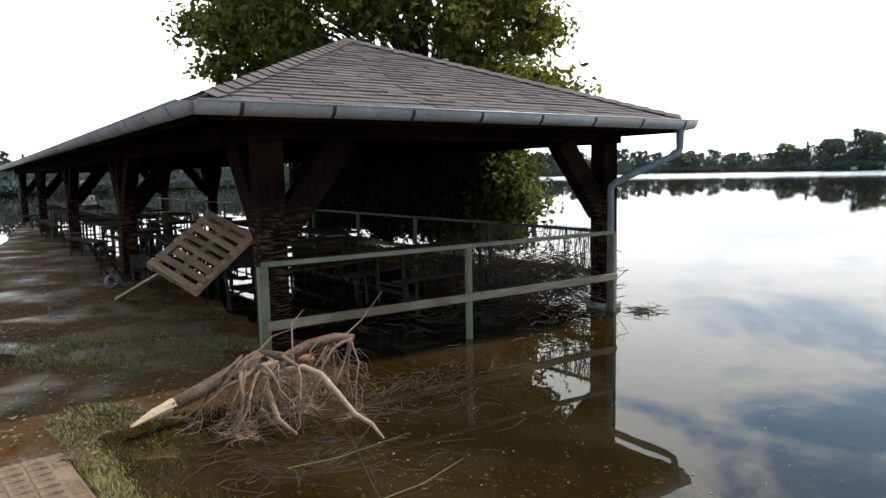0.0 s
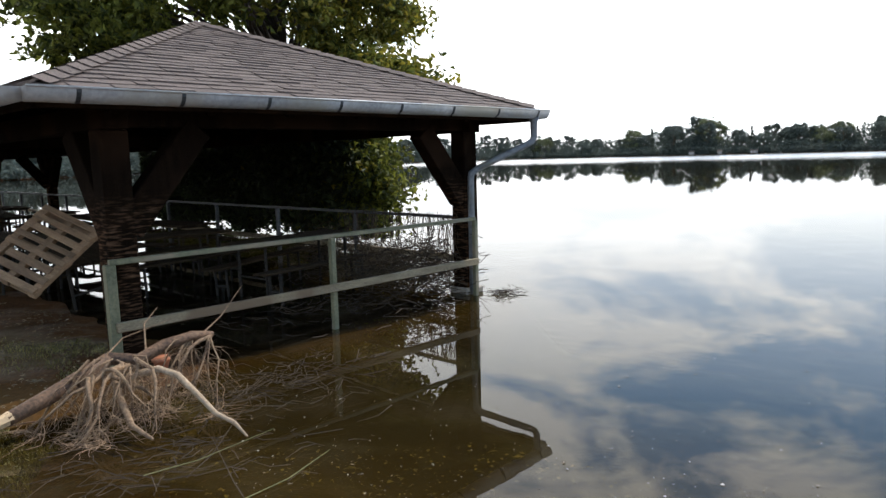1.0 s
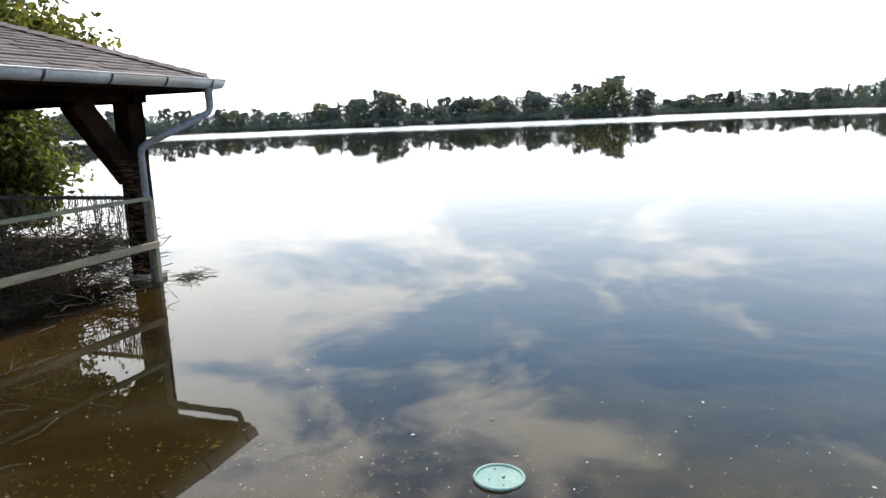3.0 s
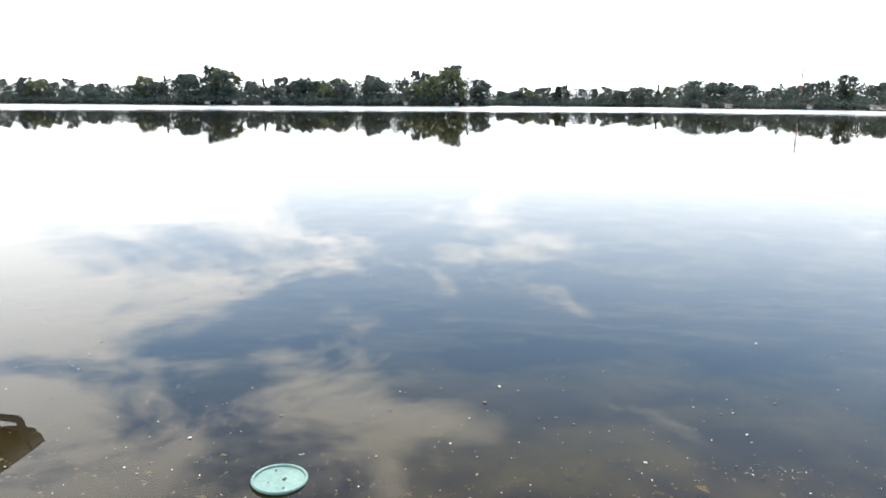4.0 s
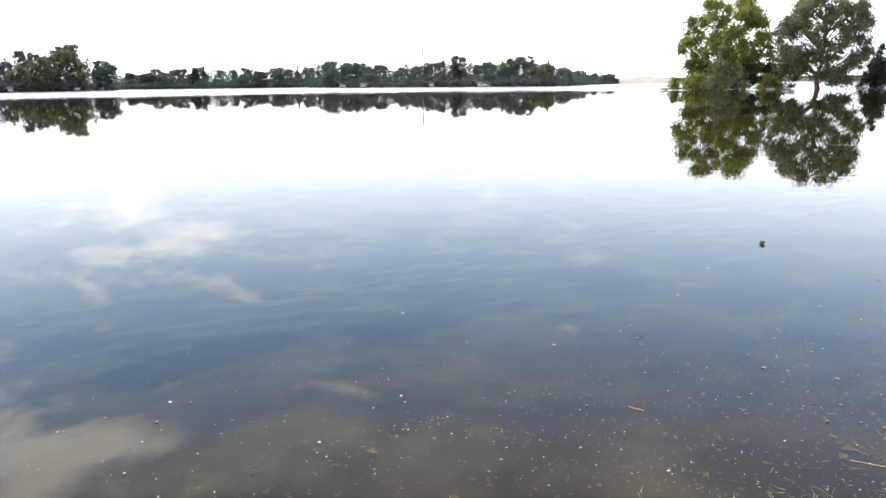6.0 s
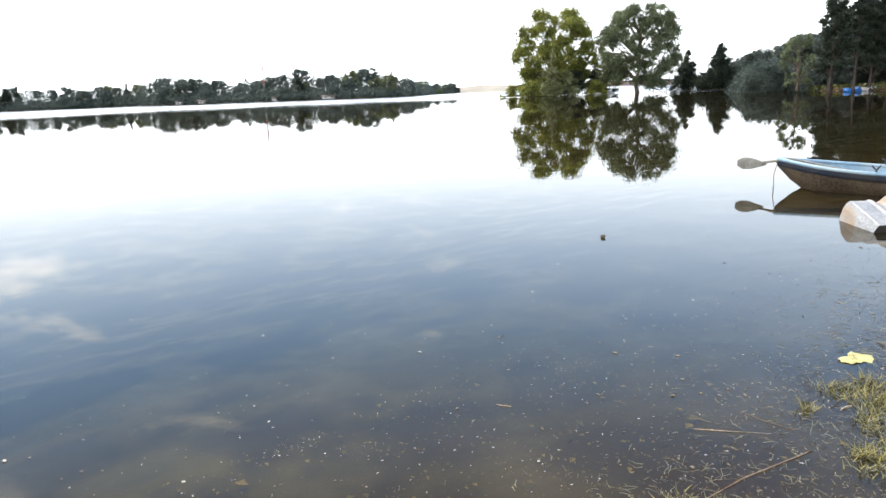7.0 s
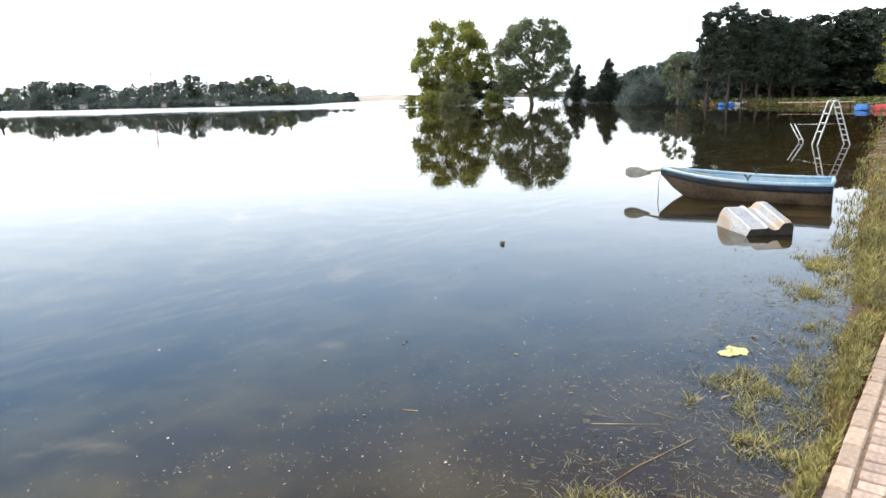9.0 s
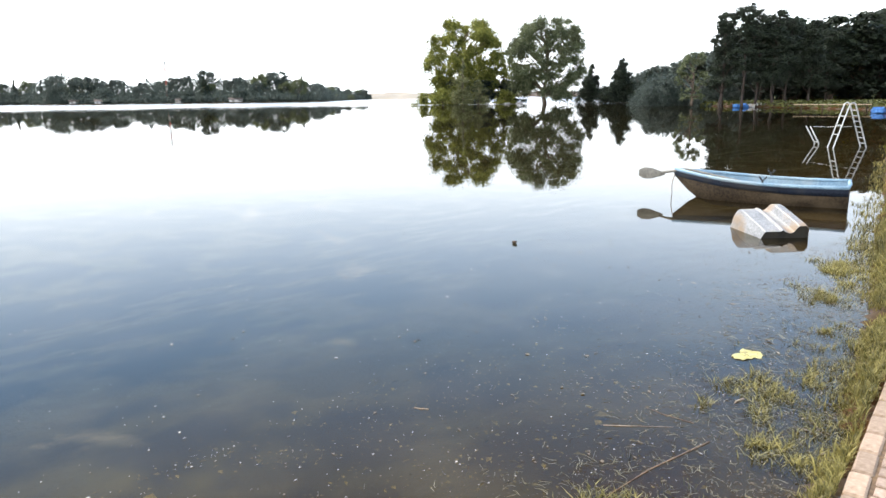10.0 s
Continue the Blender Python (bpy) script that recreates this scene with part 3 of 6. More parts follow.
# ---- trees ----
def leaf_mesh(name, centres, size, mat, seed, flat=0.0):
    """Many small pointed leaves, each a folded quad, at random turns."""
    rng = np.random.default_rng(seed)
    c = np.asarray(centres, float)
    n = len(c)
    a = rng.normal(size=(n, 3))
    a[:, 2] *= 1 - flat * 0.5
    a /= np.linalg.norm(a, axis=1)[:, None]
    b = np.cross(a, rng.normal(size=(n, 3)))
    b /= np.linalg.norm(b, axis=1)[:, None]
    s = size * rng.uniform(0.6, 1.35, n)[:, None]
    nrm = np.cross(a, b) * s * 0.18
    v = np.stack([c - a * s * 0.5, c + b * s * 0.28 + nrm, c + a * s * 0.55, c - b * s * 0.28 + nrm], 1).reshape(-1, 3)
    i = np.arange(n) * 4
    f = np.stack([i, i + 1, i + 2, i + 3], 1)
    return mesh_of(name, v.tolist(), f.tolist(), mat)


def crown_points(rng, clumps, per, spread):
    pts = []
    for (cx, cy, cz, r) in clumps:
        k = max(4, int(per * (r / 0.6) ** 2))
        d = rng.normal(size=(k, 3))
        d /= np.linalg.norm(d, axis=1)[:, None]
        rad = r * np.minimum(np.abs(rng.normal(size=k)) * 0.60, 1.2)
        pts.append(np.array((cx, cy, cz)) + d * rad[:, None] * np.array((1, 1, spread)))
    return np.concatenate(pts)


def make_tree(name, label, kind, height, width, seed, mat, leaf, per, clump_n, bark=None, low=0.2, parent_group="", trunk_r=None, lean=0.0):
    """Tapered trunk, limbs to each clump, and a crown of many leaves in uneven clumps."""
    rng = np.random.default_rng(seed)
    t = thing(name, label, "tree", group=parent_group)
    clumps = []
    for _ in range(clump_n):
        if kind == "round":
            h = rng.uniform(0, 1)
            ba = rng.uniform(0, math.tau)
            lump = 0.90 + 0.26 * noise.noise((math.cos(ba) * 1.3 + seed, math.sin(ba) * 1.3, h * 2.6))
            rr = width / 2 * math.sin(math.pi * (0.14 + 0.76 * h)) ** 0.65 * lump * rng.uniform(0.3, 1.0) ** 0.5
            cr = width * rng.uniform(0.055, 0.115)
        elif kind == "cone":
            h = rng.uniform(0, 1) ** 1.15
            rr = width / 2 * (1 - h) ** 0.85 * rng.uniform(0.1, 0.85)
            cr = width * (0.035 + 0.15 * (1 - h))
        elif kind == "pine":
            h = rng.uniform(0, 1)
            rr = width / 2 * (1.0 - 0.62 * h) * (0.7 + 0.3 * math.sin(h * 23)) * rng.uniform(0.1, 1.0) ** 0.6
            cr = width * rng.uniform(0.07, 0.14)
        else:
            h = rng.uniform(0, 1)
            rr = width / 2 * (1 - 0.6 * h) * rng.uniform(0.3, 1.0)
            cr = width * rng.uniform(0.1, 0.2)
        cr *= 1.4 if leaf > 0.5 else 1.04
        a = ba if kind == "round" else rng.uniform(0, math.tau)
        z = height * (low + (0.97 - low) * h) - cr * 0.4
        clumps.append((rr * math.cos(a) + lean * z, rr * math.sin(a), z, cr))
    pts = crown_points(rng, clumps, per, 0.6 if kind == "pine" else 0.85)
    pts[:, 2] = np.maximum(pts[:, 2], 0.05)
    hang("crown", leaf_mesh("crown", pts, leaf, mat, seed + 1, 0.5 if kind == "pine" else 0), t)
    bm = bmesh.new()
    tr = trunk_r or height * 0.022
    top = height * (0.9 if kind in ("cone", "pine") else 0.7)
    zs = [-0.4, 0.0, height * 0.1, height * 0.3, height * 0.5, top]
    wob = rng.normal(size=(6, 2)) * height * 0.012
    line = [(wob[i, 0] + lean * zs[i], wob[i, 1], zs[i]) for i in range(6)]
    tube(bm, line, [tr * 1.5, tr * 1.3, tr, tr * 0.8, tr * 0.55, tr * 0.15], 8)
    for (cx, cy, cz, r) in clumps[:: (1 if leaf < 0.5 and clump_n < 60 else 3)]:
        zb = max(height * 0.12, cz - math.hypot(cx, cy) * 0.75 - height * 0.05)
        mid = ((cx * 0.5 + lean * zb * .5), cy * 0.5, zb + (cz - zb) * 0.6)
        tube(bm, [(lean * zb, 0, zb), mid, (cx, cy, cz)], [tr * 0.4, tr * 0.22, tr * 0.05], 5 if leaf < 0.5 else 3, False)
    part("trunk", bm, bark or M_BARK, t, smooth=True)
    return t


def at(az, d):
    return math.sin(radians(az)) * d, math.cos(radians(az)) * d


def plant(proto, x, y, h=1.0, w=1.0, turn=0.0, z=None, label=""):
    zz = float(ground_height(x, y)) if z is None else z
    o = copy_thing(proto, Matrix.Translation((x, y, zz)) @ pose(0, 0, 0, 0, 0, turn) @ Matrix.Diagonal((w / proto.scale.x, w / proto.scale.y, h / proto.scale.z, 1)))
    if label:
        o["label"] = label
    return o


def wood_of(name, label, planted):
    """Many far trees joined into one mesh of kind stuff."""
    mats, co, li, tot, mi = [], [], [], [], []
    base = 0
    for proto, m in planted:
        for c in proto.children:
            me = c.data
            mm = np.array(m @ c.matrix_basis)
            v = np.empty(len(me.vertices) * 3)
            me.vertices.foreach_get("co", v)
            v = v.reshape(-1, 3) @ mm[:3, :3].T + mm[:3, 3]
            i = np.empty(len(me.loops), np.int32)
            me.loops.foreach_get("vertex_index", i)
            k = np.empty(len(me.polygons), np.int32)
            me.polygons.foreach_get("loop_total", k)
            if me.materials[0] not in mats:
                mats.append(me.materials[0])
            co.append(v)
            li.append(i + base)
            tot.append(k)
            mi.append(np.full(len(k), mats.index(me.materials[0]), np.int32))
            base += len(v)
    co, li, tot, mi = (np.concatenate(q) for q in (co, li, tot, mi))
    me = bpy.data.meshes.new(name)
    me.vertices.add(len(co))
    me.vertices.foreach_set("co", co.ravel().astype(np.float32))
    me.loops.add(len(li))
    me.loops.foreach_set("vertex_index", li)
    me.polygons.add(len(tot))
    me.polygons.foreach_set("loop_start", np.concatenate([[0], np.cumsum(tot)[:-1]]).astype(np.int32))
    me.polygons.foreach_set("material_index", mi)
    for q in mats:
        me.materials.append(q)
    me.update(calc_edges=True)
    me.validate()
    return tagged(new(name, me), label, "trees", kind="stuff")


def stand(x, y, h, w, turn, z=None):
    zz = float(ground_height(x, y)) if z is None else z
    return Matrix.Translation((x, y, zz)) @ pose(0, 0, 0, 0, 0, turn) @ Matrix.Diagonal((w, w, h, 1))


# prototypes of the far woods, one metre high and wide units scaled on planting
WOODS = "trees of the far shore"
protos = []
for k, (kd, wd, ml, lab) in enumerate([
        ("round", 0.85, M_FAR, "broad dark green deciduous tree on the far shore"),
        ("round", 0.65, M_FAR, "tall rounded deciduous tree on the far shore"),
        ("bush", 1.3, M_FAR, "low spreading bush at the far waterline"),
        ("cone", 0.5, M_FARD, "dark pointed conifer on the far shore"),
        ("round", 1.0, M_WILLOW, "pale grey-green willow on the far shore"),
        ("pine", 0.6, M_FARD, "tall dark pine with ragged crown")]):
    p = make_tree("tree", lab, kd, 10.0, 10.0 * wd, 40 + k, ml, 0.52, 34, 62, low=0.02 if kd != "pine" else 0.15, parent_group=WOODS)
    protos.append(p)

for p, (b, h) in zip(protos, ((29.3, 1.12), (31.8, 1.15), (35.0, 0.4), (78.2, 1.05), (40.2, 0.6), (58.0, 0.88))):
    x, y = at(b, float(far_shore(b)) + 4)
    p.matrix_world = Matrix.Translation((x, y, 0.4)) @ Matrix.Diagonal((h, h, h, 1))

rng = random.Random(11)
# belt along the far shore: heights follow the skyline
SKY_AZ = (-60, -30, -20, -5, 12, 20, 25, 27.5, 29.3, 31.8, 33.5, 36, 38.5, 41, 44, 46, 47.5, 50.5, 52, 53, 58, 63, 66.5, 68.5, 70, 73, 76, 78.2, 80, 82, 85, 87, 89.2)
SKY_H = (5.4, 5.4, 5.6, 8, 8.5, 8, 7.5, 9, 11.5, 12, 8, 8.5, 10, 9.8, 9.6, 11.6, 13, 13.4, 11, 6, 8.5, 8, 8.5, 12.8, 8.5, 8, 8.6, 10.6, 8, 9, 8.8, 6, 4)
side_wood = []
az = -58.0
while az < 90.5:
    d = float(far_shore(az))
    hh = float(np.interp(az, SKY_AZ, SKY_H)) * 1.16
    for row, back in ((0, 5), (1, 12)):
        pk = rng.choice((0, 1, 0, 1, 4, 0, 1, 3)) if row else rng.choice((0, 2, 2, 2, 4, 0))
        sz = hh / 10 * (rng.uniform(0.75, 1.05) if row else (rng.uniform(0.3, 0.5) if pk == 2 else rng.uniform(0.5, 0.9)))
        x, y = at(az + rng.uniform(-0.5, 0.5), d + back + rng.uniform(-2, 3))
        wd = sz * rng.uniform(0.85, 1.25)
        if az < 13:
            side_wood.append((protos[pk], stand(x, y, sz, wd, rng.uniform(0, 360))))
        else:
            plant(protos[pk], x, y, sz, wd, rng.uniform(0, 360))
    az += math.degrees(hh * (0.46 if az > 13 else 0.55) / d) * rng.uniform(0.85, 1.3)
wood_of("wood", "low wood along the shore behind the hall", side_wood)

# dense undergrowth that closes the far belt down to the water
gen = np.random.default_rng(31)
ua = gen.uniform(-45, 90.5, 210000)
ud = np.array([float(far_shore(q)) for q in np.linspace(-46, 92, 300)])
ud = np.interp(ua, np.linspace(-46, 92, 300), ud)
uh = np.interp(ua, SKY_AZ, SKY_H)
lump = np.array([noise.noise((q * 1.1, 3.0, 0.0)) + 0.6 * noise.noise((q * 3.7, 1.0, 0.0)) for q in np.linspace(-45, 90.5, 2400)])
lump = np.interp(ua, np.linspace(-45, 90.5, 2400), lump)
deep = gen.uniform(-1.5, 20, len(ua))
uz = 0.2 + gen.random(len(ua)) ** 0.7 * uh * (0.88 + 0.26 * lump) * np.clip(0.26 + deep / 15, 0.26, 1)
rr_ = ud + deep
under = np.stack([np.sin(np.radians(ua)) * rr_, np.cos(np.radians(ua)) * rr_, uz], 1)
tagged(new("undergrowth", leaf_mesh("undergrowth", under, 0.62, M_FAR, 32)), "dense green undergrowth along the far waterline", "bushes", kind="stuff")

# the big tree leaning over the hall from the lake side
def hall_tree():
    rg = np.random.default_rng(7)
    t = thing("tree", "large yellowing leafy tree in the water overhanging the hall roof", "tree", Matrix.Translation((-0.9, 15.8, 0)))
    cl = []
    for _ in range(310):
        d = rg.normal(size=3)
        d /= np.linalg.norm(d)
        q = d * rg.uniform(0.45, 1.0) ** 0.5 * np.array((4.1, 2.9, 4.0)) + np.array((-0.50, -0.4, 5.6))
        cl.append((*q, rg.uniform(0.35, 0.7)))
    for _ in range(560):
        uu, vv = rg.uniform(6.7, 9.0), rg.uniform(2.6, 19.0)
        x, y = HALL[0] + U[0] * uu + V[0] * vv + 0.9, HALL[1] + U[1] * uu + V[1] * vv - 15.8
        cl.append((x, y, rg.uniform(0.35, 3.4), rg.uniform(0.4, 0.7)))
    cl = [c for c in cl if (-0.36 if c[2] < 4 else -0.345) < (c[0] - 0.9) / (c[1] + 15.8) < (0.168 if c[2] > 3 else 0.126) - 0.02 * rg.random()]
    pts = crown_points(rg, cl, 500, 0.8)
    u, v = hall_uv(pts[:, 0] - 0.9, pts[:, 1] + 15.8)
    over = EAVE + (RIDGE - EAVE) * np.clip(1 - np.abs(u - HALL_W / 2) / (HALL_W / 2), 0, 1) + 0.35
    side = (pts[:, 0] - 0.9) / (pts[:, 1] + 15.8)
    keep = ((u > 6.45) | (pts[:, 2] > over)) & (pts[:, 2] > 0.15) & ((side > -0.215) | (pts[:, 2] > 2.7))
    pts = pts[keep]
    cut = (pts[:, 0] > 0.5 + rg.normal(size=len(pts)) * 1.4) & (rg.random(len(pts)) < 0.7)
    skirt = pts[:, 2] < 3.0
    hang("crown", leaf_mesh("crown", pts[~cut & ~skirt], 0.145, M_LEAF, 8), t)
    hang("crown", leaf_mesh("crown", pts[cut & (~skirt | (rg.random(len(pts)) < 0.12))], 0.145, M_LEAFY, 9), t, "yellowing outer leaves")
    # inner skirt leaves carry the shade in their colour; outer tips stay lit
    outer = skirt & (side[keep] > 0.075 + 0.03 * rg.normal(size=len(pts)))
    hang("skirt", leaf_mesh("skirt", pts[skirt & ~outer], 0.15, M_LEAFD, 10), t, "low branches hanging to the water, shade in their leaf colour")
    hang("skirt", leaf_mesh("skirt", pts[outer], 0.13, M_LEAF, 11), t, "branch tips over the water, left lighter as the lit edge")
    bm = bmesh.new()
    tube(bm, [(1.2, 0.9, -0.8), (1.2, 0.9, 0.5), (1.1, 0.9, 1.8), (0.7, 0.6, 3.4), (-0.2, -0.1, 5.2), (-0.5, -0.2, 7.4), (-0.6, -0.3, 9.0)], [0.34, 0.28, 0.25, 0.21, 0.15, 0.08, 0.02], 12)
    for i, (cx, cy, cz, r) in enumerate(cl):
        cu, cv = hall_uv(cx - 0.9, cy + 15.8)
        if (cu < 6.9 and cz < 4.6) or cz < 3.4 or i % 3:
            continue
        zb = min(max(1.4, cz - 1.8), 7.0) if cz > 2 else 1.9
        tube(bm, [(0.6, 0.5, zb), (cx * 0.45, cy * 0.45, zb + (cz - zb) * 0.65 + 0.2), (cx, cy, cz)], [0.07, 0.04, 0.008], 5, False)
    part("trunk", bm, M_BARKD, t, smooth=True)


hall_tree()

# the drowned islet and the flooded park
M_PALEW = leaf_material("pale_willow_leaves", (0.10, 0.11, 0.045), (0.28, 0.28, 0.13), 0.4)
M_PLANE = leaf_material("olive_plane_leaves", (0.07, 0.08, 0.016), (0.30, 0.30, 0.065), 0.5)


def set_at(t, x, y, z=0.0, turn=0.0, k=1.0):
    t.matrix_world = Matrix.Translation((x, y, z)) @ pose(0, 0, 0, 0, 0, turn) @ Matrix.Scale(k, 4)
    return t


ISLE = "trees of the drowned islet"
set_at(make_tree("tree", "olive-green plane tree on the drowned islet, leaves yellowing", "round", 8.3, 8.8, 66, M_PLANE, 0.17, 250, 190, low=0.05, parent_group=ISLE), 143.0, -21.0, 0.2, 0, 2.0)
set_at(make_tree("tree", "broad grey-green willow standing in the flood", "round", 7.7, 7.7, 67, M_WILLOW, 0.15, 270, 190, low=0.11, parent_group=ISLE, lean=-0.03), 126.2, -33.4, 0.0, 0, 2.0)
set_at(make_tree("bush", "slim pale willow bush at the islet's edge", "cone", 4.3, 3.0, 63, M_PALEW, 0.16, 190, 60, low=0.02, parent_group=ISLE), 131.2, -19.0, 0.1, 0, 2.0)
set_at(make_tree("tree", "small green tree between plane tree and willow", "round", 5.2, 4.4, 64, M_PLANE, 0.17, 170, 80, low=0.04, parent_group=ISLE), 141.6, -28.8, 0.2, 0, 2.0)
for i, (x, y, h, w, m) in enumerate([(66.5, -13.6, 1.3, 3.0, M_PLANE), (66.0, -7.6, 1.4, 2.6, M_PLANE), (65.6, -11.0, 2.2, 2.2, M_PALEW), (67.5, -6.2, 1.1, 2.6, M_PLANE), (68.5, -11.8, 2.4, 3.6, M_FARD), (69.5, -14.5, 2.2, 4.0, M_FARD), (70.5, -9, 2.4, 4.0, M_FARD)]):
    set_at(make_tree("bush", "low bush at the waterline of the drowned islet", "bush", h, w, 70 + i, m, 0.17, 150, 30, low=0.02, parent_group="bushes of the islet"), 2 * x, 2 * y, 0.1, 0, 2.0)
FIR = "conifers standing in the flood"
for i, (x, y, h, w, m) in enumerate([(101.8, -33.8, 5.7, 5.4, M_FARD), (96.6, -36.5, 6.4, 6.6, M_FARD), (92.5, -38.7, 4.4, 5.2, M_FARD), (99.5, -45.2, 3.7, 2.6, M_FAR)]):
    set_at(make_tree("conifer", "dark conical conifer standing in flood water", "cone", h, w, 80 + i, m, 0.20, 180, 90, low=0.15, parent_group=FIR), 1.4 * x, 1.4 * y, 0.0, 0, 1.4)
PINES = "tall pines on the park shore"
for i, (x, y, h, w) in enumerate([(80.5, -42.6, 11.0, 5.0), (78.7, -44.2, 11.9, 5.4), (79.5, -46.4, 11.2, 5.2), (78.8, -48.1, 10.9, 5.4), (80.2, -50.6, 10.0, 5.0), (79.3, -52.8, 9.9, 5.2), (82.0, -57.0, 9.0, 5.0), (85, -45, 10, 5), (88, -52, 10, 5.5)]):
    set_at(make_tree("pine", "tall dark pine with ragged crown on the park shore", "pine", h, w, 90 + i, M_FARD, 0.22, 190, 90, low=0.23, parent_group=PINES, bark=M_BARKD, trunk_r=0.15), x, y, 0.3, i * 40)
PARK = "park trees behind the beach"
for i, (x, y, h, w, m) in enumerate([(83.0, -40.2, 6.2, 4.4, M_WILLOW), (88, -62, 9.0, 6.5, M_FAR), (86, -67, 10.3, 7.0, M_FARD), (84, -70, 9.8, 7.0, M_FAR), (90, -64, 8.6, 6.0, M_PLANE), (60, -51.5, 8.5, 6.0, M_PLANE), (66, -58, 9.5, 7.0, M_FAR), (75, -64, 9.0, 6.0, M_FARD)]):
    set_at(make_tree("tree", "shaded park tree behind the beach", "round", h, w, 110 + i, m, 0.26, 110, 80, low=0.08, parent_group=PARK), x, y, 0.6, i * 50)
rng = random.Random(5)
slope = []
for i in range(40):
    b = 110.6 + i * 0.30
    dd = 320 - max(0, b - 112) * 9 + rng.uniform(0, 30)
    x, y = at(b, dd)
    s = rng.uniform(0.9, 1.15) * (0.75 + 0.13 * (b - 110.6))
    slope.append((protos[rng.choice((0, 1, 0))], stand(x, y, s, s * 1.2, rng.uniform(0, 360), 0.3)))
wood_of("hill_wood", "wooded slope beyond the park, haze in its leaf colour", slope)
for i in range(15):
    b = 118.5 + i * 0.95
    x, y = at(b, 104 + rng.uniform(0, 22))
    s = rng.uniform(0.7, 0.95)
    plant(protos[rng.choice((5, 5, 0, 1))], x, y, s, s * 1.1, rng.uniform(0, 360), label="shaded park wood tree behind the pines")
for i in range(16):
    x, y = at(122.0 + i * 0.6, 104 + rng.uniform(0, 26))
    s = rng.uniform(0.95, 1.25)
    plant(protos[5], x, y, s, s * 1.5, rng.uniform(0, 360), label="dark park tree in the shade behind the beach")
for i in range(14):
    x, y = at(112.8 + i * 0.5, 100 + rng.uniform(0, 14))
    s = rng.uniform(0.22, 0.42)
    plant(protos[2], x, y, s, s * 1.3, rng.uniform(0, 360), 0.0, label="dark shrub along the park's waterline")
inland_wood = []
# inland trees that close the place behind the bank
for i in range(20):
    b = 134 + i * 8.1
    dd = rng.uniform(55, 90)
    x, y = at(b, dd)
    s = rng.uniform(0.9, 1.3)
    inland_wood.append((protos[rng.choice((0, 1, 5))], stand(x, y, s, s, rng.uniform(0, 360))))
wood_of("wood", "deciduous wood behind the lakeside park", inland_wood)


# ---- boat, hull and other large things in the water ----
M_BLUE = material("faded_blue_gelcoat", (0.13, 0.22, 0.30), (0.27, 0.385, 0.47), 0.5, 3, 0.08, 30, stain=(0.27, 0.33, 0.36))
M_HULL = material("dirty_dark_hull", (0.022, 0.016, 0.011), (0.10, 0.07, 0.042), 0.65, 2.5, 0.2, 25, spec=0.2, stain=(0.12, 0.088, 0.055))
M_NAVY = material("scuffed_navy_paint", (0.008, 0.011, 0.020), (0.025, 0.033, 0.052), 0.6, 4, 0.15, 30, spec=0.2, stain=(0.035, 0.035, 0.038))
M_WHITE = material("worn_white_plastic", (0.36, 0.35, 0.33), (0.66, 0.65, 0.63), 0.5, 4, 0.12, 30, stain=(0.42, 0.33, 0.24))
M_STEEL = material("galvanised_tube", (0.34, 0.34, 0.33), (0.58, 0.58, 0.56), 0.45, 5, 0.05, 30, metal=0.5)

M_OAR = material("grey_weathered_oar", (0.12, 0.11, 0.09), (0.34, 0.315, 0.27), 0.8, 6, 0.3, 40)


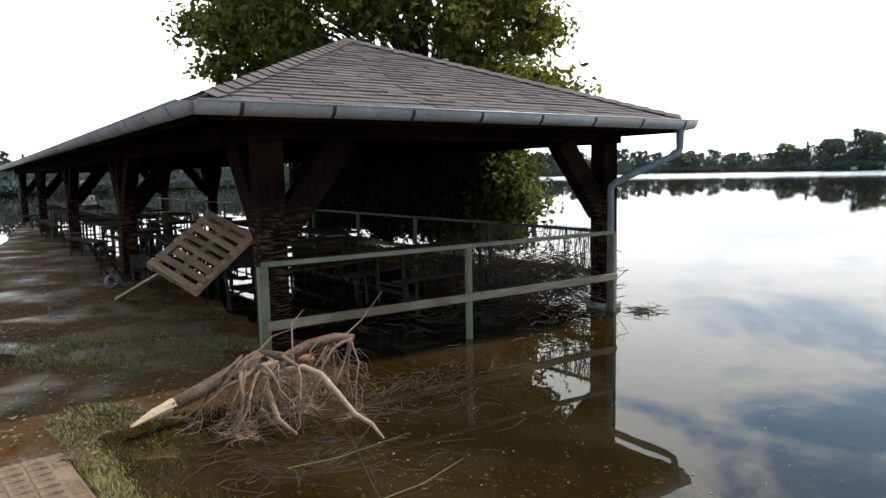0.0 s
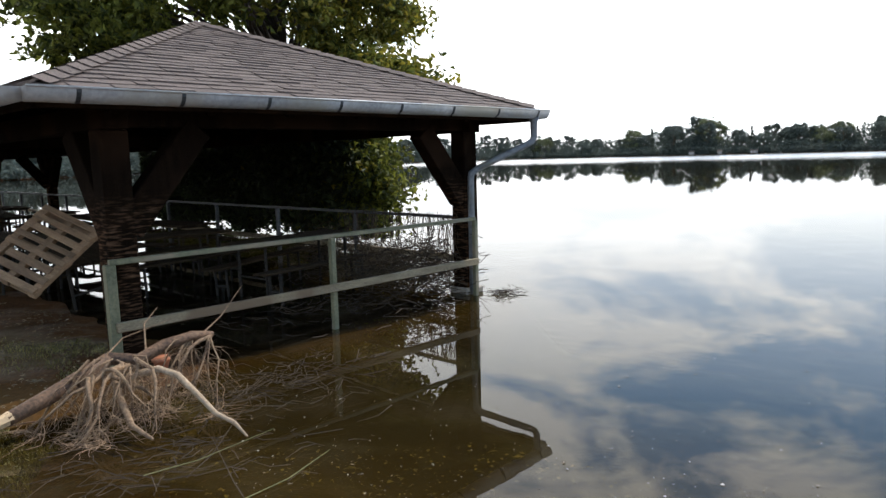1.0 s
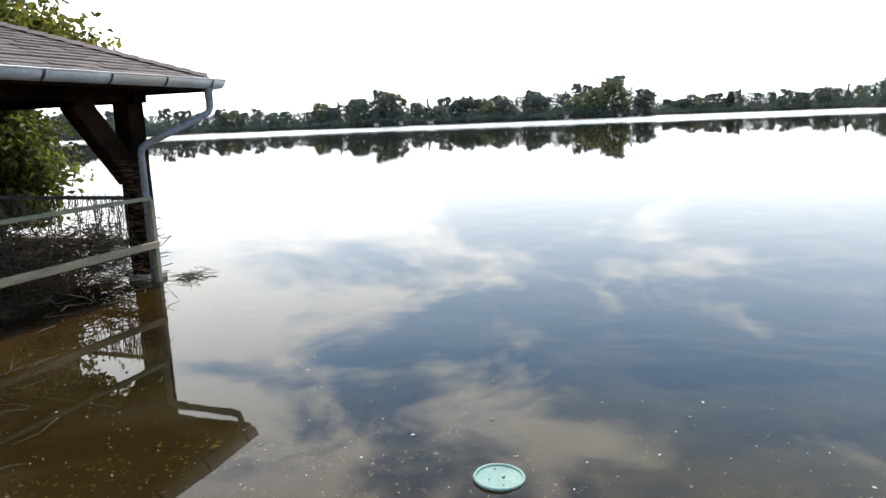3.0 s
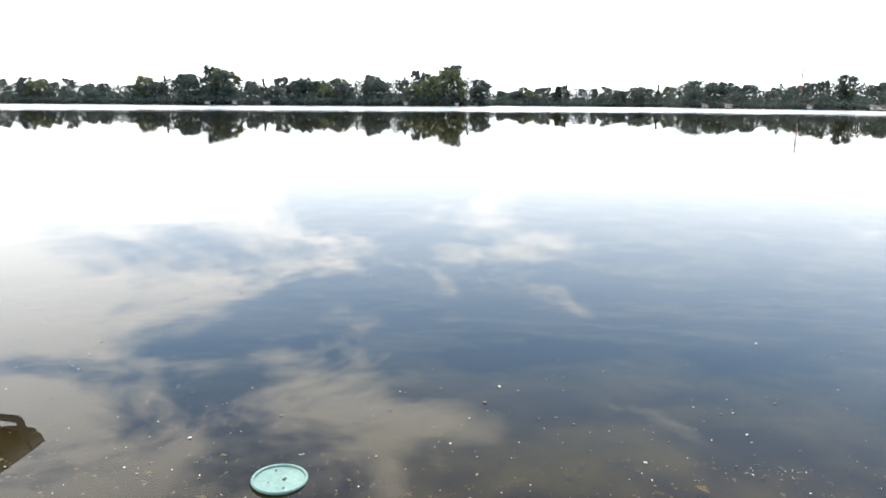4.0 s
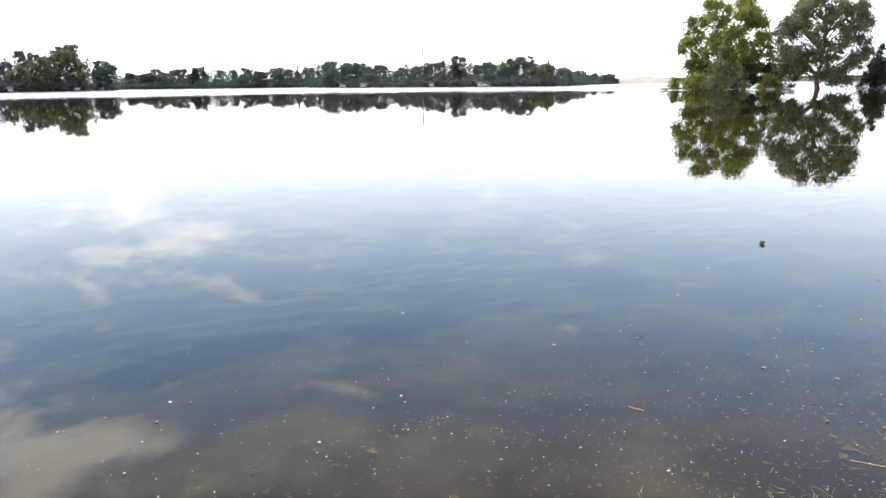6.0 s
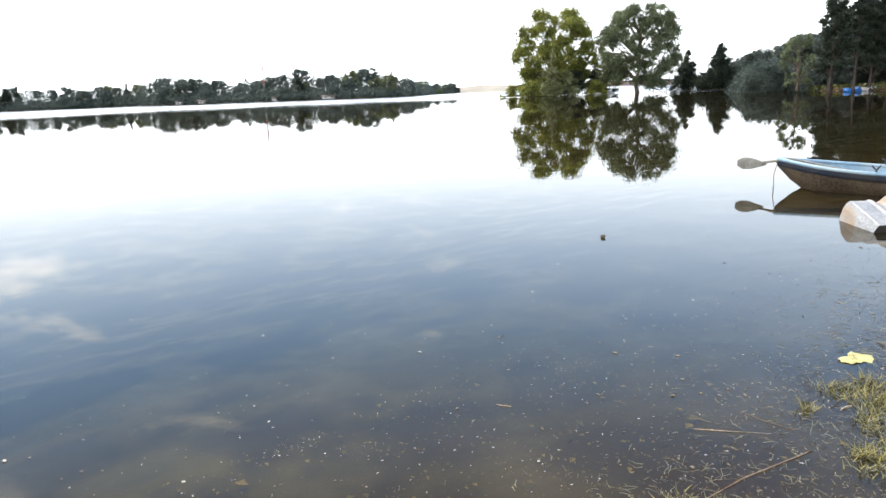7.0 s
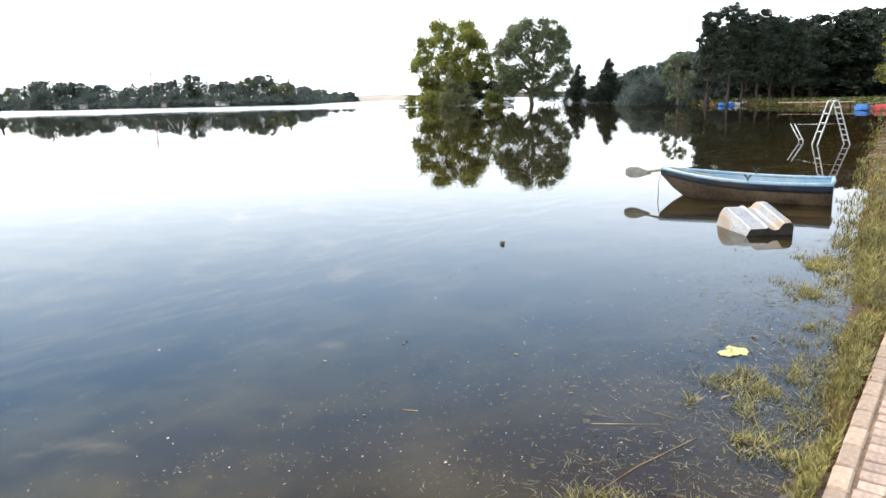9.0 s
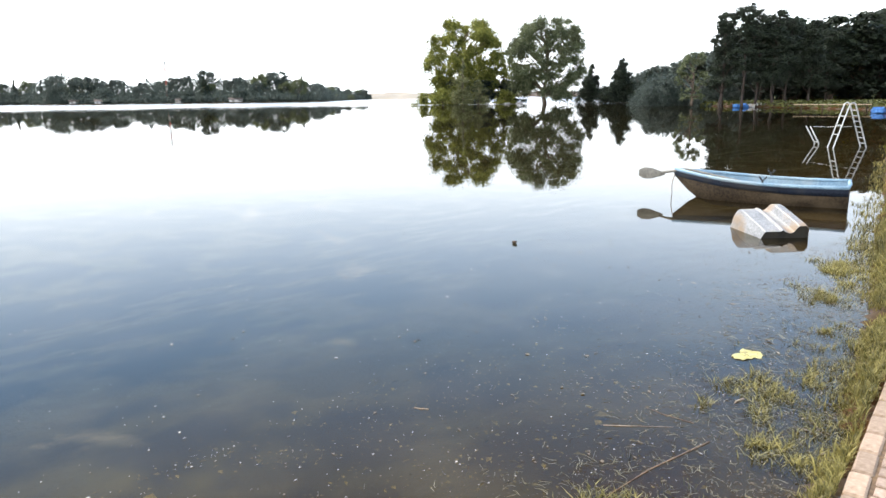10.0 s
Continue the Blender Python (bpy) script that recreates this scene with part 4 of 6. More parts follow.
def build_boat():
    """Small flat-sterned dinghy: lofted shell with thickness, blue inside and rubbing strake."""
    b = thing("rowing_boat", "small blue dinghy with dirty dark hull afloat by the bank", "boat", pose(11.2, -8.25, 0.0, 0, 0, 52.05 - 90 + 0))
    L, secs = 2.9, 13

    def section(t):
        half = 0.60 * (1 - max(0, (t - 0.45) / 0.55) ** 2.2) * (0.9 + 0.1 * min(1, t / 0.3))
        half = max(half, 0.02)
        sheer = 0.35 - 0.03 * math.sin(math.pi * t) + 0.14 * t * t
        keel = -0.14 + 0.50 * max(0, (t - 0.72) / 0.28) ** 1.8
        return half, sheer, min(keel, sheer - 0.04)

    def shell(inset, lift, lo=0.0):
        bm = bmesh.new()
        rings = []
        for i in range(secs):
            t = i / (secs - 1)
            h, sh, ke = section(t)
            h = max(h - inset, 0.005)
            ke = ke + lift
            y = t * L + (inset if i == 0 else -inset * 1.5 if i == secs - 1 else 0)
            ring = []
            for s in (-1, -0.96, -0.80, -0.45, 0, 0.45, 0.80, 0.96, 1):
                a = abs(s)
                z = ke + (sh - ke) * (0 if a < 0.1 else 0.05 if a < 0.5 else 0.22 if a < 0.85 else 0.62 if a < 0.98 else 1.0)
                x = h * math.copysign(1, s) * (0 if a < 0.1 else 0.5 if a < 0.5 else 0.82 if a < 0.85 else 0.94 if a < 0.98 else 1.0)
                ring.append(bm.verts.new((x, y, z)))
            rings.append(ring)
        for r0, r1 in zip(rings, rings[1:]):
            for k in range(8):
                bm.faces.new((r0[k], r0[k + 1], r1[k + 1], r1[k]))
        bm.faces.new(rings[0])
        return bm
    part("hull", shell(0, 0), M_HULL, b, "dark weathered lower hull", True)
    part("inner_shell", shell(0.035, 0.05), M_BLUE, b, "faded blue inside of the boat", True)
    for s in (-1, 1):
        bm = bmesh.new()
        rows = []
        for i in range(secs):
            t = i / (secs - 1)
            h, sh, ke = section(t)
            lo = max(ke, sh - 0.14 + 0.03 * t)
            rows.append([bm.verts.new((s * h * k, t * L + 0.004 * i / secs, z)) for k, z in ((1.012, sh - 0.02), (0.99 + 0.012, lo + (sh - lo) * 0.45), (0.965 + 0.014, lo), (0.93, lo - 0.006))])
        for r0, r1 in zip(rows, rows[1:]):
            for k in range(3):
                bm.faces.new((r0[k], r0[k + 1], r1[k + 1], r1[k]))
        part("topside", bm, M_NAVY, b, "dark navy painted topside band", True)
    for s in (-1, 1):
        bm = bmesh.new()
        pts = []
        for i in range(secs):
            t = i / (secs - 1)
            h, sh, ke = section(t)
            pts.append((s * (h - 0.015), t * L, sh + 0.005))
        tube(bm, pts, 0.034, 8)
        part("gunwale", bm, M_BLUE, b, "pale blue rounded gunwale", True)
    bm = bmesh.new()
    tube(bm, [(-0.53, 0.02, 0.352), (0, 0.0, 0.352), (0.53, 0.02, 0.352)], 0.034, 8)
    part("transom_rim", bm, M_BLUE, b, smooth=True)
    for y, z in ((0.35, 0.18), (1.35, 0.18)):
        bm = bmesh.new()
        box(bm, 0, y, z, 0.98, 0.26, 0.04, None, 0.012)
        part("thwart", bm, M_BLUE, b, "blue seat board across the boat")
    for s in (-1, 1):
        bm = bmesh.new()
        tube(bm, [(s * 0.58, 1.3, 0.33), (s * 0.58, 1.3, 0.44)], 0.018, 8)
        tube(bm, [(s * 0.58, 1.285, 0.43), (s * 0.58, 1.24, 0.49)], 0.014, 6)
        tube(bm, [(s * 0.58, 1.315, 0.43), (s * 0.58, 1.36, 0.49)], 0.014, 6)
        part("rowlock", bm, M_ZINC_D, b, "rusty rowlock", True)
    bm = bmesh.new()
    tube(bm, [(0.0, L - 0.02, 0.40), (0, L + 0.03, 0.44), (0, L + 0.01, 0.48)], 0.012, 6)
    part("bow_ring", bm, M_ZINC_D, b, smooth=True)
    bm = bmesh.new()
    tube(bm, [(0.02, L + 0.01, 0.42), (0.03, L + 0.06, 0.22), (0.02, L + 0.05, -0.05)], 0.008, 5)
    part("mooring_line", bm, M_PALE, b, smooth=True)
    # oar lying over the bow
    o = thing("oar", "weathered wooden oar sticking out over the bow", "oar", b.matrix_world.copy())
    bm = bmesh.new()
    tube(bm, [(0.1, 1.2, 0.20), (-0.02, 2.70, 0.50), (-0.06, 3.16, 0.42)], 0.026, 8)
    part("shaft", bm, M_OAR, o, smooth=True)
    bm = bmesh.new()
    tube(bm, [(0, 3.08, 0), (0, 3.2, 0), (0, 3.34, 0), (0, 3.48, 0), (0, 3.58, 0)], [0.025, 0.06, 0.105, 0.11, 0.06], 12)
    bm.transform(Matrix.Translation((-0.06, 0, 0.40)) @ Matrix.Diagonal((0.22, 1, 1, 1)))
    part("blade", bm, M_OAR, o, "grey wooden oar blade")


build_boat()


# near-black colour: algae plus the shade of the end facing away from the sun
M_ALGAE = material("shaded_algae_film", (0.012, 0.012, 0.010), (0.05, 0.042, 0.03), 0.5, 4, 0.2, 30)


M_SHELL = material("worn_grey_white_plastic", (0.15, 0.145, 0.14), (0.35, 0.345, 0.34), 0.5, 4, 0.12, 30, stain=(0.28, 0.20, 0.13))


def build_float():
    """Upturned pedal-boat float: stepped profile pulled across, with closed ends."""
    t = thing("pedal_boat_float", "upturned worn white plastic pedal-boat float, half sunk", "float", pose(9.26, -5.66, 0.0, 14, 4, 267) @ Matrix.Diagonal((0.585, 1.0, 0.92, 1)))
    prof = [(-0.62, -0.15), (-0.60, 0.08), (-0.53, 0.20), (-0.16, 0.22), (-0.12, 0.25), (-0.08, 0.22), (0.06, 0.195), (0.14, 0.215), (0.22, 0.32), (0.40, 0.33), (0.47, 0.28), (0.60, -0.15)]
    bm = bmesh.new()
    rings = []
    for y, k in ((-0.40, 0.96), (-0.33, 1.0), (0.30, 1.0), (0.40, 0.9), (0.44, 0.72)):
        rings.append([bm.verts.new((x * (0.94 + 0.06 * k), y, z * k if z > 0 else z)) for x, z in prof])
    for r0, r1 in zip(rings, rings[1:]):
        for i in range(len(prof) - 1):
            bm.faces.new((r0[i], r0[i + 1], r1[i + 1], r1[i]))
    bm.faces.new(rings[-1])
    bmesh.ops.bevel(bm, geom=bm.edges[:], offset=0.012, segments=1, affect="EDGES")
    part("shell", bm, M_SHELL, t, smooth=False)
    bm = bmesh.new()
    front = [bm.verts.new((x * 0.985, -0.392, z * 0.93 if z > 0 else z)) for x, z in prof]
    back = [bm.verts.new((x * 0.98, -0.30, z * 0.90 if z > 0 else z)) for x, z in prof]
    bm.faces.new(front)
    bm.faces.new(back[::-1])
    for i in range(len(prof)):
        k = (i + 1) % len(prof)
        bm.faces.new((front[i], front[k], back[k], back[i]))
    part("end_panel", bm, M_ALGAE, t, "algae-stained end panel with its shade in the dark colour")
    bm = bmesh.new()
    for x, z in ((-0.44, 0.195), (-0.28, 0.20), (0.02, 0.178)):
        tube(bm, [(x, -0.30, z), (x, 0.30, z)], 0.011, 6)
    part("moulded_rib", bm, M_SHELL, t, smooth=True)


build_float()


def build_ladder(label, m, pts, width, rungs):
    t = thing("bathing_ladder", label, "ladder", m)
    for s in (-1, 1):
        bm = bmesh.new()
        tube(bm, [(s * width / 2, y, z) for y, z in pts], 0.024, 8)
        part("rail", bm, M_STEEL, t, smooth=True)
    for y, z in rungs:
        bm = bmesh.new()
        tube(bm, [(-width / 2, y, z), (width / 2, y, z)], 0.02, 6)
        part("rung", bm, M_STEEL, t, smooth=True)
    return t


A_PTS = [(0.60, -0.4), (0.50, 0.0), (0.12, 1.50), (0.08, 1.62), (0.0, 1.67), (-0.08, 1.62), (-0.12, 1.50), (-0.60, 0.0), (-0.72, -0.4)]
build_ladder("tall galvanised steel ladder standing over the flood water", pose(22.4, -16.35, 0, 0, 0, -8) @ Matrix.Diagonal((1, 1, 0.9, 1)), A_PTS, 0.36,
             [(-0.55 + 0.40 * k / 6, 0.16 + 1.22 * k / 6) for k in range(7)] + [(0.37, 0.5), (0.29, 0.83), (0.20, 1.17)])
build_ladder("bent galvanised handrail of a drowned ladder", pose(23.9, -16.3, 0, 0, 0, -8), [(0.34, 0.66), (-0.02, 0.06), (0.06, -0.4)], 0.3, [(0.0, 0.1)])
bm = bmesh.new()
tube(bm, [(24.0, -16.2, 0.64), (23.2, -16.25, 0.66), (22.4, -16.5, 0.70)], 0.008, 6)
t = thing("chain_barrier", "thin chain between the bathing ladders", "chain")
part("chain", bm, M_STEEL, t, smooth=True)

# small bright boats and a jetty at the park beach
def small_boat(x, y, turn, mat, label, L=3.2, W=1.3):
    t = thing("pedal_boat", label, "boat", pose(x, y, 0.0, 0, 0, turn) @ Matrix.Diagonal((0.8, 0.8, 0.7, 1)), "boats at the park beach")
    bm = bmesh.new()
    prof = [(-W / 2, 0.42), (-W / 2 * 0.9, 0.0), (-W / 2 * 0.6, -0.1), (W / 2 * 0.6, -0.1), (W / 2 * 0.9, 0.0), (W / 2, 0.42), (W / 2 * 0.7, 0.34), (-W / 2 * 0.7, 0.34)]
    rings = []
    for yy, k, up in ((-L / 2, 0.75, 0.0), (-L / 4, 1, 0), (L / 4, 0.95, 0.03), (L / 2 - 0.2, 0.6, 0.12), (L / 2, 0.2, 0.2)):
        rings.append([bm.verts.new((px * k, yy, pz + up)) for px, pz in prof])
    for r0, r1 in zip(rings, rings[1:]):
        for i in range(8):
            bm.faces.new((r0[i], r0[(i + 1) % 8], r1[(i + 1) % 8], r1[i]))
    bm.faces.new(rings[0])
    bm.faces.new(rings[-1][::-1])
    part("hull", bm, mat, t)
    bm = bmesh.new()
    box(bm, 0, -0.5, 0.55, W * 0.8, 0.12, 0.4, pose(0, 0, 0, 8, 0, 0), 0.03)
    box(bm, 0, -0.25, 0.38, W * 0.8, 0.5, 0.1, None, 0.03)
    part("seat", bm, mat, t)
    return t


M_BOATB = material("bright_blue_plastic", (0.03, 0.13, 0.38), (0.06, 0.22, 0.55), 0.4, 3, 0.05, 20)
M_BOATR = material("bright_red_plastic", (0.35, 0.05, 0.05), (0.55, 0.10, 0.09), 0.4, 3, 0.05, 20)
small_boat(53.6, -42.0, 60, M_BOATB, "blue plastic pedal boat drawn up at the beach")
small_boat(52.4, -42.9, 70, M_BOATR, "red plastic pedal boat drawn up at the beach")
small_boat(51.4, -43.4, 65, M_WHITE, "white plastic pedal boat drawn up at the beach")
small_boat(79.5, -44.6, 30, M_BOATB, "blue plastic boat below the pines", 3.6)
small_boat(80.0, -46.8, 20, M_WHITE, "white plastic boat below the pines", 3.0)
t = thing("jetty", "low pale wooden jetty on the park beach", "jetty", pose(60.5, -46.2, 0.55, 0, 0, -35))
for i in range(9):
    bm = bmesh.new()
    box(bm, 0, i * 0.72, 0, 1.3, 0.66, 0.06, None, 0.01)
    part("plank", bm, M_PALE, t)
for i in range(4):
    bm = bmesh.new()
    box(bm, 0.5, i * 1.8, -0.3, 0.14, 0.14, 0.7, None, 0.01)
    part("pile", bm, M_BARK, t)
t = thing("punt", "pale flat punt afloat before the islet", "boat", pose(132.4, -28.6, 0.04, 0, 0, 20) @ Matrix.Scale(2.0, 4))
bm = bmesh.new()
box(bm, 0, 0, 0.05, 0.7, 2.1, 0.16, None, 0.05)
part("hull", bm, M_WHITE, t)

# radio mast, sand heap and holiday cabins of the far shore
t = thing("radio_mast", "thin red and white lattice mast behind the far trees", "mast", pose(*at(75.5, 268), 0.3))
M_MASTR = material("mast_red_paint", (0.3, 0.07, 0.05), (0.4, 0.1, 0.07), 0.6, 2, 0.1, 10)
for k in range(7):
    bm = bmesh.new()
    for a in range(3):
        c, s = 0.26 * math.cos(a * 2.094), 0.26 * math.sin(a * 2.094)
        tube(bm, [(c, s, k * 2.05), (c, s, k * 2.05 + 2.05)], 0.10, 4)
        c2, s2 = 0.22 * math.cos(a * 2.094 + 2.094), 0.22 * math.sin(a * 2.094 + 2.094)
        tube(bm, [(c, s, k * 2.05), (c2, s2, k * 2.05 + 2.05)], 0.015, 4)
    part("mast_section", bm, M_MASTR if k % 2 else M_WHITE, t)
M_SAND = material("pale_dredged_sand", (0.22, 0.185, 0.14), (0.34, 0.295, 0.23), 0.95, 0.08, 0.6, 1.5)
n = 30
vs, fs = [], []
for j in range(n):
    for i in range(n * 2):
        a, b = i / (n * 2 - 1), j / (n - 1)
        x, y = at(89.4 + 6.4 * a, 335 + 70 * b)
        h = 4.6 * math.sin(math.pi * a) ** 0.5 * math.sin(math.pi * b) * (0.75 + 0.35 * noise.noise((a * 6, b * 4, 2)))
        vs.append((x, y, h - 0.2))
for j in range(n - 1):
    for i in range(n * 2 - 1):
        k = j * n * 2 + i
        fs.append((k, k + 1, k + 1 + n * 2, k + n * 2))
sand = new("dredged_sand", mesh_of("dredged_sand", vs, fs, M_SAND, True))
tagged(sand, "long pale heap of dredged sand on the far shore", "sand heap")


def cabin(az, back, w, h, mat, label):
    d = float(far_shore(az)) + back
    x, y = at(az, d)
    t = thing("cabin", label, "cabin", pose(x, y, 0.35, 0, 0, -az + 90), "cabins on the far shore")
    bm = bmesh.new()
    box(bm, 0, 0, h / 2, 2.2, w, h, None, 0.05)
    part("wall", bm, mat, t)
    bm = bmesh.new()
    for s in (-1, 1):
        beam(bm, (s * 0.65, -w / 2 - 0.2, h + 0.3), (s * 0.65, w / 2 + 0.2, h + 0.3), 1.5, 0.08, 0.01, (s * 0.4, 0, 1))
    part("roof", bm, M_SHINGLE_J, t)
    for k in (-0.28, 0.2):
        bm = bmesh.new()
        box(bm, -1.12, k * w, h * 0.55, 0.06, w * 0.2, h * 0.4, None, 0.01)
        part("window", bm, M_ZINC_D, t)


for az_, w_, m_ in ((-26.8, 3.0, M_WHITE), (-18.2, 2.4, M_WHITE), (30.6, 3.0, M_WHITE), (32.6, 2.4, M_WHITE), (35.0, 4.0, M_WHITE), (45.9, 2.6, M_WHITE), (50.0, 3.0, M_WHITE), (51.5, 3.4, M_WHITE), (67.6, 4.2, M_WHITE), (69.2, 5.0, M_WHITE), (70.8, 4.5, M_WHITE), (76.2, 3.0, M_WHITE), (80.4, 8.0, M_WHITE)):
    cabin(az_, -0.5, w_ * 0.55, 0.85, m_, "small pale holiday cabin at the far waterline")


# ---- in and before the hall ----
def inhall(u, v):
    return HALL[0] + U[0] * u + V[0] * v, HALL[1] + U[1] * u + V[1] * v


def build_pallet():
    """Boards run along x, stringers along y; it lies tilted on an upset table."""
    a = Vector((0.858, -0.258, -0.444)).normalized()
    b = Vector((0.487, 0.682, 0.545))
    b = (b - a * b.dot(a)).normalized()
    m = Matrix((a, b, a.cross(b))).transposed().to_4x4()
    m.translation = (-3.231, 9.359, 0.839)
    t = thing("pallet", "weathered wooden pallet stranded askew on an upset table", "pallet", m)
    rg = random.Random(3)
    for i in range(8):
        bm = bmesh.new()
        box(bm, 0.04 if i == 5 else 0, 0.545 - i * 0.156, 0.055, 0.80 - (0.2 if i == 5 else 0), 0.086 + rg.uniform(-.012, .02), 0.022, pose(0, 0, 0, 0, 0, rg.uniform(-1.5, 1.5)), 0.004)
        part("deck_board", bm, M_PALLET, t)
    for x in (-0.355, 0.0, 0.355):
        bm = bmesh.new()
        box(bm, x, 0, 0, 0.09, 1.2, 0.085, None, 0.005)
        part("stringer", bm, M_PALLET, t)
    for y in (-0.53, 0, 0.53):
        bm = bmesh.new()
        box(bm, 0, y, -0.055, 0.80, 0.1, 0.02, None, 0.004)
        part("bottom_board", bm, M_PALLET, t)


def table_proto(name, label, L, W, H, planks, group):
    """Planks on two welded tube frames."""
    t = thing(name, label, "table" if H > 0.6 else "bench", group=group)
    pw = W / planks
    for i in range(planks):
        bm = bmesh.new()
        box(bm, -W / 2 + pw * (i + 0.5), 0, H, pw - 0.012, L, 0.035, None, 0.005)
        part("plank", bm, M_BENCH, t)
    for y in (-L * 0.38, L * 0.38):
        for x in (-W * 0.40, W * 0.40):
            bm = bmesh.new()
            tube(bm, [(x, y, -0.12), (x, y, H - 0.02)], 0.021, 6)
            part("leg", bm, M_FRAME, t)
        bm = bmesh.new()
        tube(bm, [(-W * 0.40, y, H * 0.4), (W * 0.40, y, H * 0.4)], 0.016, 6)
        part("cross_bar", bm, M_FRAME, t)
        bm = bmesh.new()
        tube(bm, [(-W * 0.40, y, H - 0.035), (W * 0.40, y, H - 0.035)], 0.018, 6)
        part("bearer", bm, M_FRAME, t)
    return t


# grime and rust, deepened further by painting in the hall's shade
M_BENCH = material("grimy_shaded_bench_wood", (0.016, 0.011, 0.007), (0.06, 0.043, 0.027), 0.85, 4, 0.3, 35, stretch=(5, 1, 5), object_random=0.2, spec=0.04)
M_FRAME = material("rusty_shaded_tube_frame", (0.016, 0.014, 0.012), (0.05, 0.043, 0.035), 0.7, 6, 0.15, 40, spec=0.1)
build_pallet()
tb = table_proto("picnic_table", "grimy plank table on a tube frame, shifted by the flood, shade in its colour", 1.9, 0.72, 0.76, 5, "tables in the hall")
be = table_proto("bench", "grimy plank bench on a tube frame, shifted by the flood, shade in its colour", 1.9, 0.28, 0.44, 2, "benches in the hall")
tb.matrix_world = hall_m @ pose(1.55, 4.55, 0.02, 7, -9, 5)
rg = random.Random(21)
spots = [(1.3, 6.3), (1.2, 8.9), (1.25, 11.6), (1.3, 14.6), (1.2, 17.8), (3.9, 2.6), (2.9, 4.6), (4.0, 6.8), (3.8, 9.8), (3.9, 13.0), (3.8, 16.5), (1.2, 20.4), (1.3, 23.2), (1.2, 26.0), (2.6, 12.2), (2.5, 15.6), (3.8, 19.6), (3.9, 22.8), (2.6, 24.6)]
for i, (u, v) in enumerate(spots):
    x, y = inhall(u, v)
    z = float(ground_height(x, y))
    tn = HALL_TURN + (90 if u > 2.5 and v < 6 else 0) + rg.uniform(-8, 8)
    if i:
        copy_thing(tb, pose(x, y, z + 0.05, rg.uniform(-2, 2), rg.uniform(-2, 2), tn))
    else:
        copy_thing(tb, pose(x, y, z + 0.05, 0, 3, tn))
    for s in (-1, 1):
        bx, by = inhall(u + s * 0.62, v + rg.uniform(-.2, .2)) if tn - HALL_TURN < 45 else inhall(u + rg.uniform(-.2, .2), v + s * 0.62)
        m = pose(bx, by, z + 0.05, rg.uniform(-3, 3), rg.uniform(-4, 4), tn + rg.uniform(-7, 7))
        if i == 0 and s == -1:
            be.matrix_world = m
        else:
            copy_thing(be, m)
# hand cart with a wheel beside the row of tables
t = thing("hand_cart", "small hand cart with pale rubber wheel by the tables", "cart", hall_m @ pose(0.28, 6.6, 0.05, 0, 0, -62))
bm = bmesh.new()
tube(bm, [(0.17 * math.cos(k * math.tau / 18) * 0.0, 0.10 * math.cos(k * math.tau / 18), 0.12 + 0.10 * math.sin(k * math.tau / 18)) for k in range(19)], 0.03, 8, False)
part("wheel", bm, M_SHELL, t, "pale plastic wheel", True)
bm = bmesh.new()
tube(bm, [(-0.06, 0, 0.12), (0.35, 0, 0.12)], 0.015, 6)
part("axle", bm, M_FRAME, t)
bm = bmesh.new()
for x in (0.0, 0.32):
    tube(bm, [(x, 0, 0.12), (x, -0.35, 0.75), (x, -0.42, 0.82)], 0.016, 6)
tube(bm, [(0, -0.42, 0.82), (0.32, -0.42, 0.82)], 0.016, 6)
part("handle", bm, M_FRAME, t)
t = thing("plank", "loose grey plank leaning from the upset table", "plank", hall_m)
bm = bmesh.new()
beam(bm, (0.12, 5.15, 0.10), (0.55, 4.15, 0.56), 0.13, 0.035, 0.005)
part("board", bm, M_PALE, t)
t = thing("hall_lamp", "flat pale lamp under the roof of the hall", "lamp", hall_m @ pose(1.05, 1.45, 2.20))
bm = bmesh.new()
box(bm, 0, 0, 0, 0.30, 0.16, 0.07, None, 0.015)
part("housing", bm, M_WHITE, t)
bm = bmesh.new()
tube(bm, [(0, 0, 0.03), (0, 0, 0.45)], 0.012, 6)
part("rod", bm, M_FRAME, t)


def straws(name, label, centre, spread, n, length, rad, mat, seed, droop=0.5, stuff=True, cat="flotsam"):
    """A tangle of thin bent stalks."""
    r = random.Random(seed)
    bm = bmesh.new()
    for _ in range(n):
        p = Vector([centre[i] + r.gauss(0, 1) * spread[i] for i in range(3)])
        a = r.uniform(0, math.tau)
        d = Vector((math.cos(a), math.sin(a), r.uniform(-droop, droop)))
        L = length * r.uniform(0.4, 1.2)
        k = Vector((r.gauss(0, .15), r.gauss(0, .15), r.gauss(0, .1))) * L
        pts = [p - d * L / 2, p + k, p + d * L / 2]
        for q in pts:
            q.z = max(q.z, 0.01 + r.random() * 0.02)
        tube(bm, pts, [rad, rad * 0.9, rad * 0.5], 4, False)
    ob = part(name, bm, mat)
    return tagged(ob, label, cat, kind="stuff" if stuff else "")


M_REED = material("dead_reed", (0.016, 0.010, 0.005), (0.075, 0.048, 0.021), 0.85, 8, 0.3, 60, island=0.35)
M_REEDG = material("green_reed", (0.09, 0.10, 0.03), (0.22, 0.21, 0.08), 0.7, 8, 0.2, 60, island=0.3)
M_ROOT = material("washed_root_bark", (0.09, 0.050, 0.027), (0.36, 0.235, 0.135), 0.85, 7, 0.5, 50, island=0.25)
M_ROOTD = material("wet_log_bark", (0.05, 0.026, 0.014), (0.22, 0.125, 0.07), 0.75, 5, 0.6, 40)
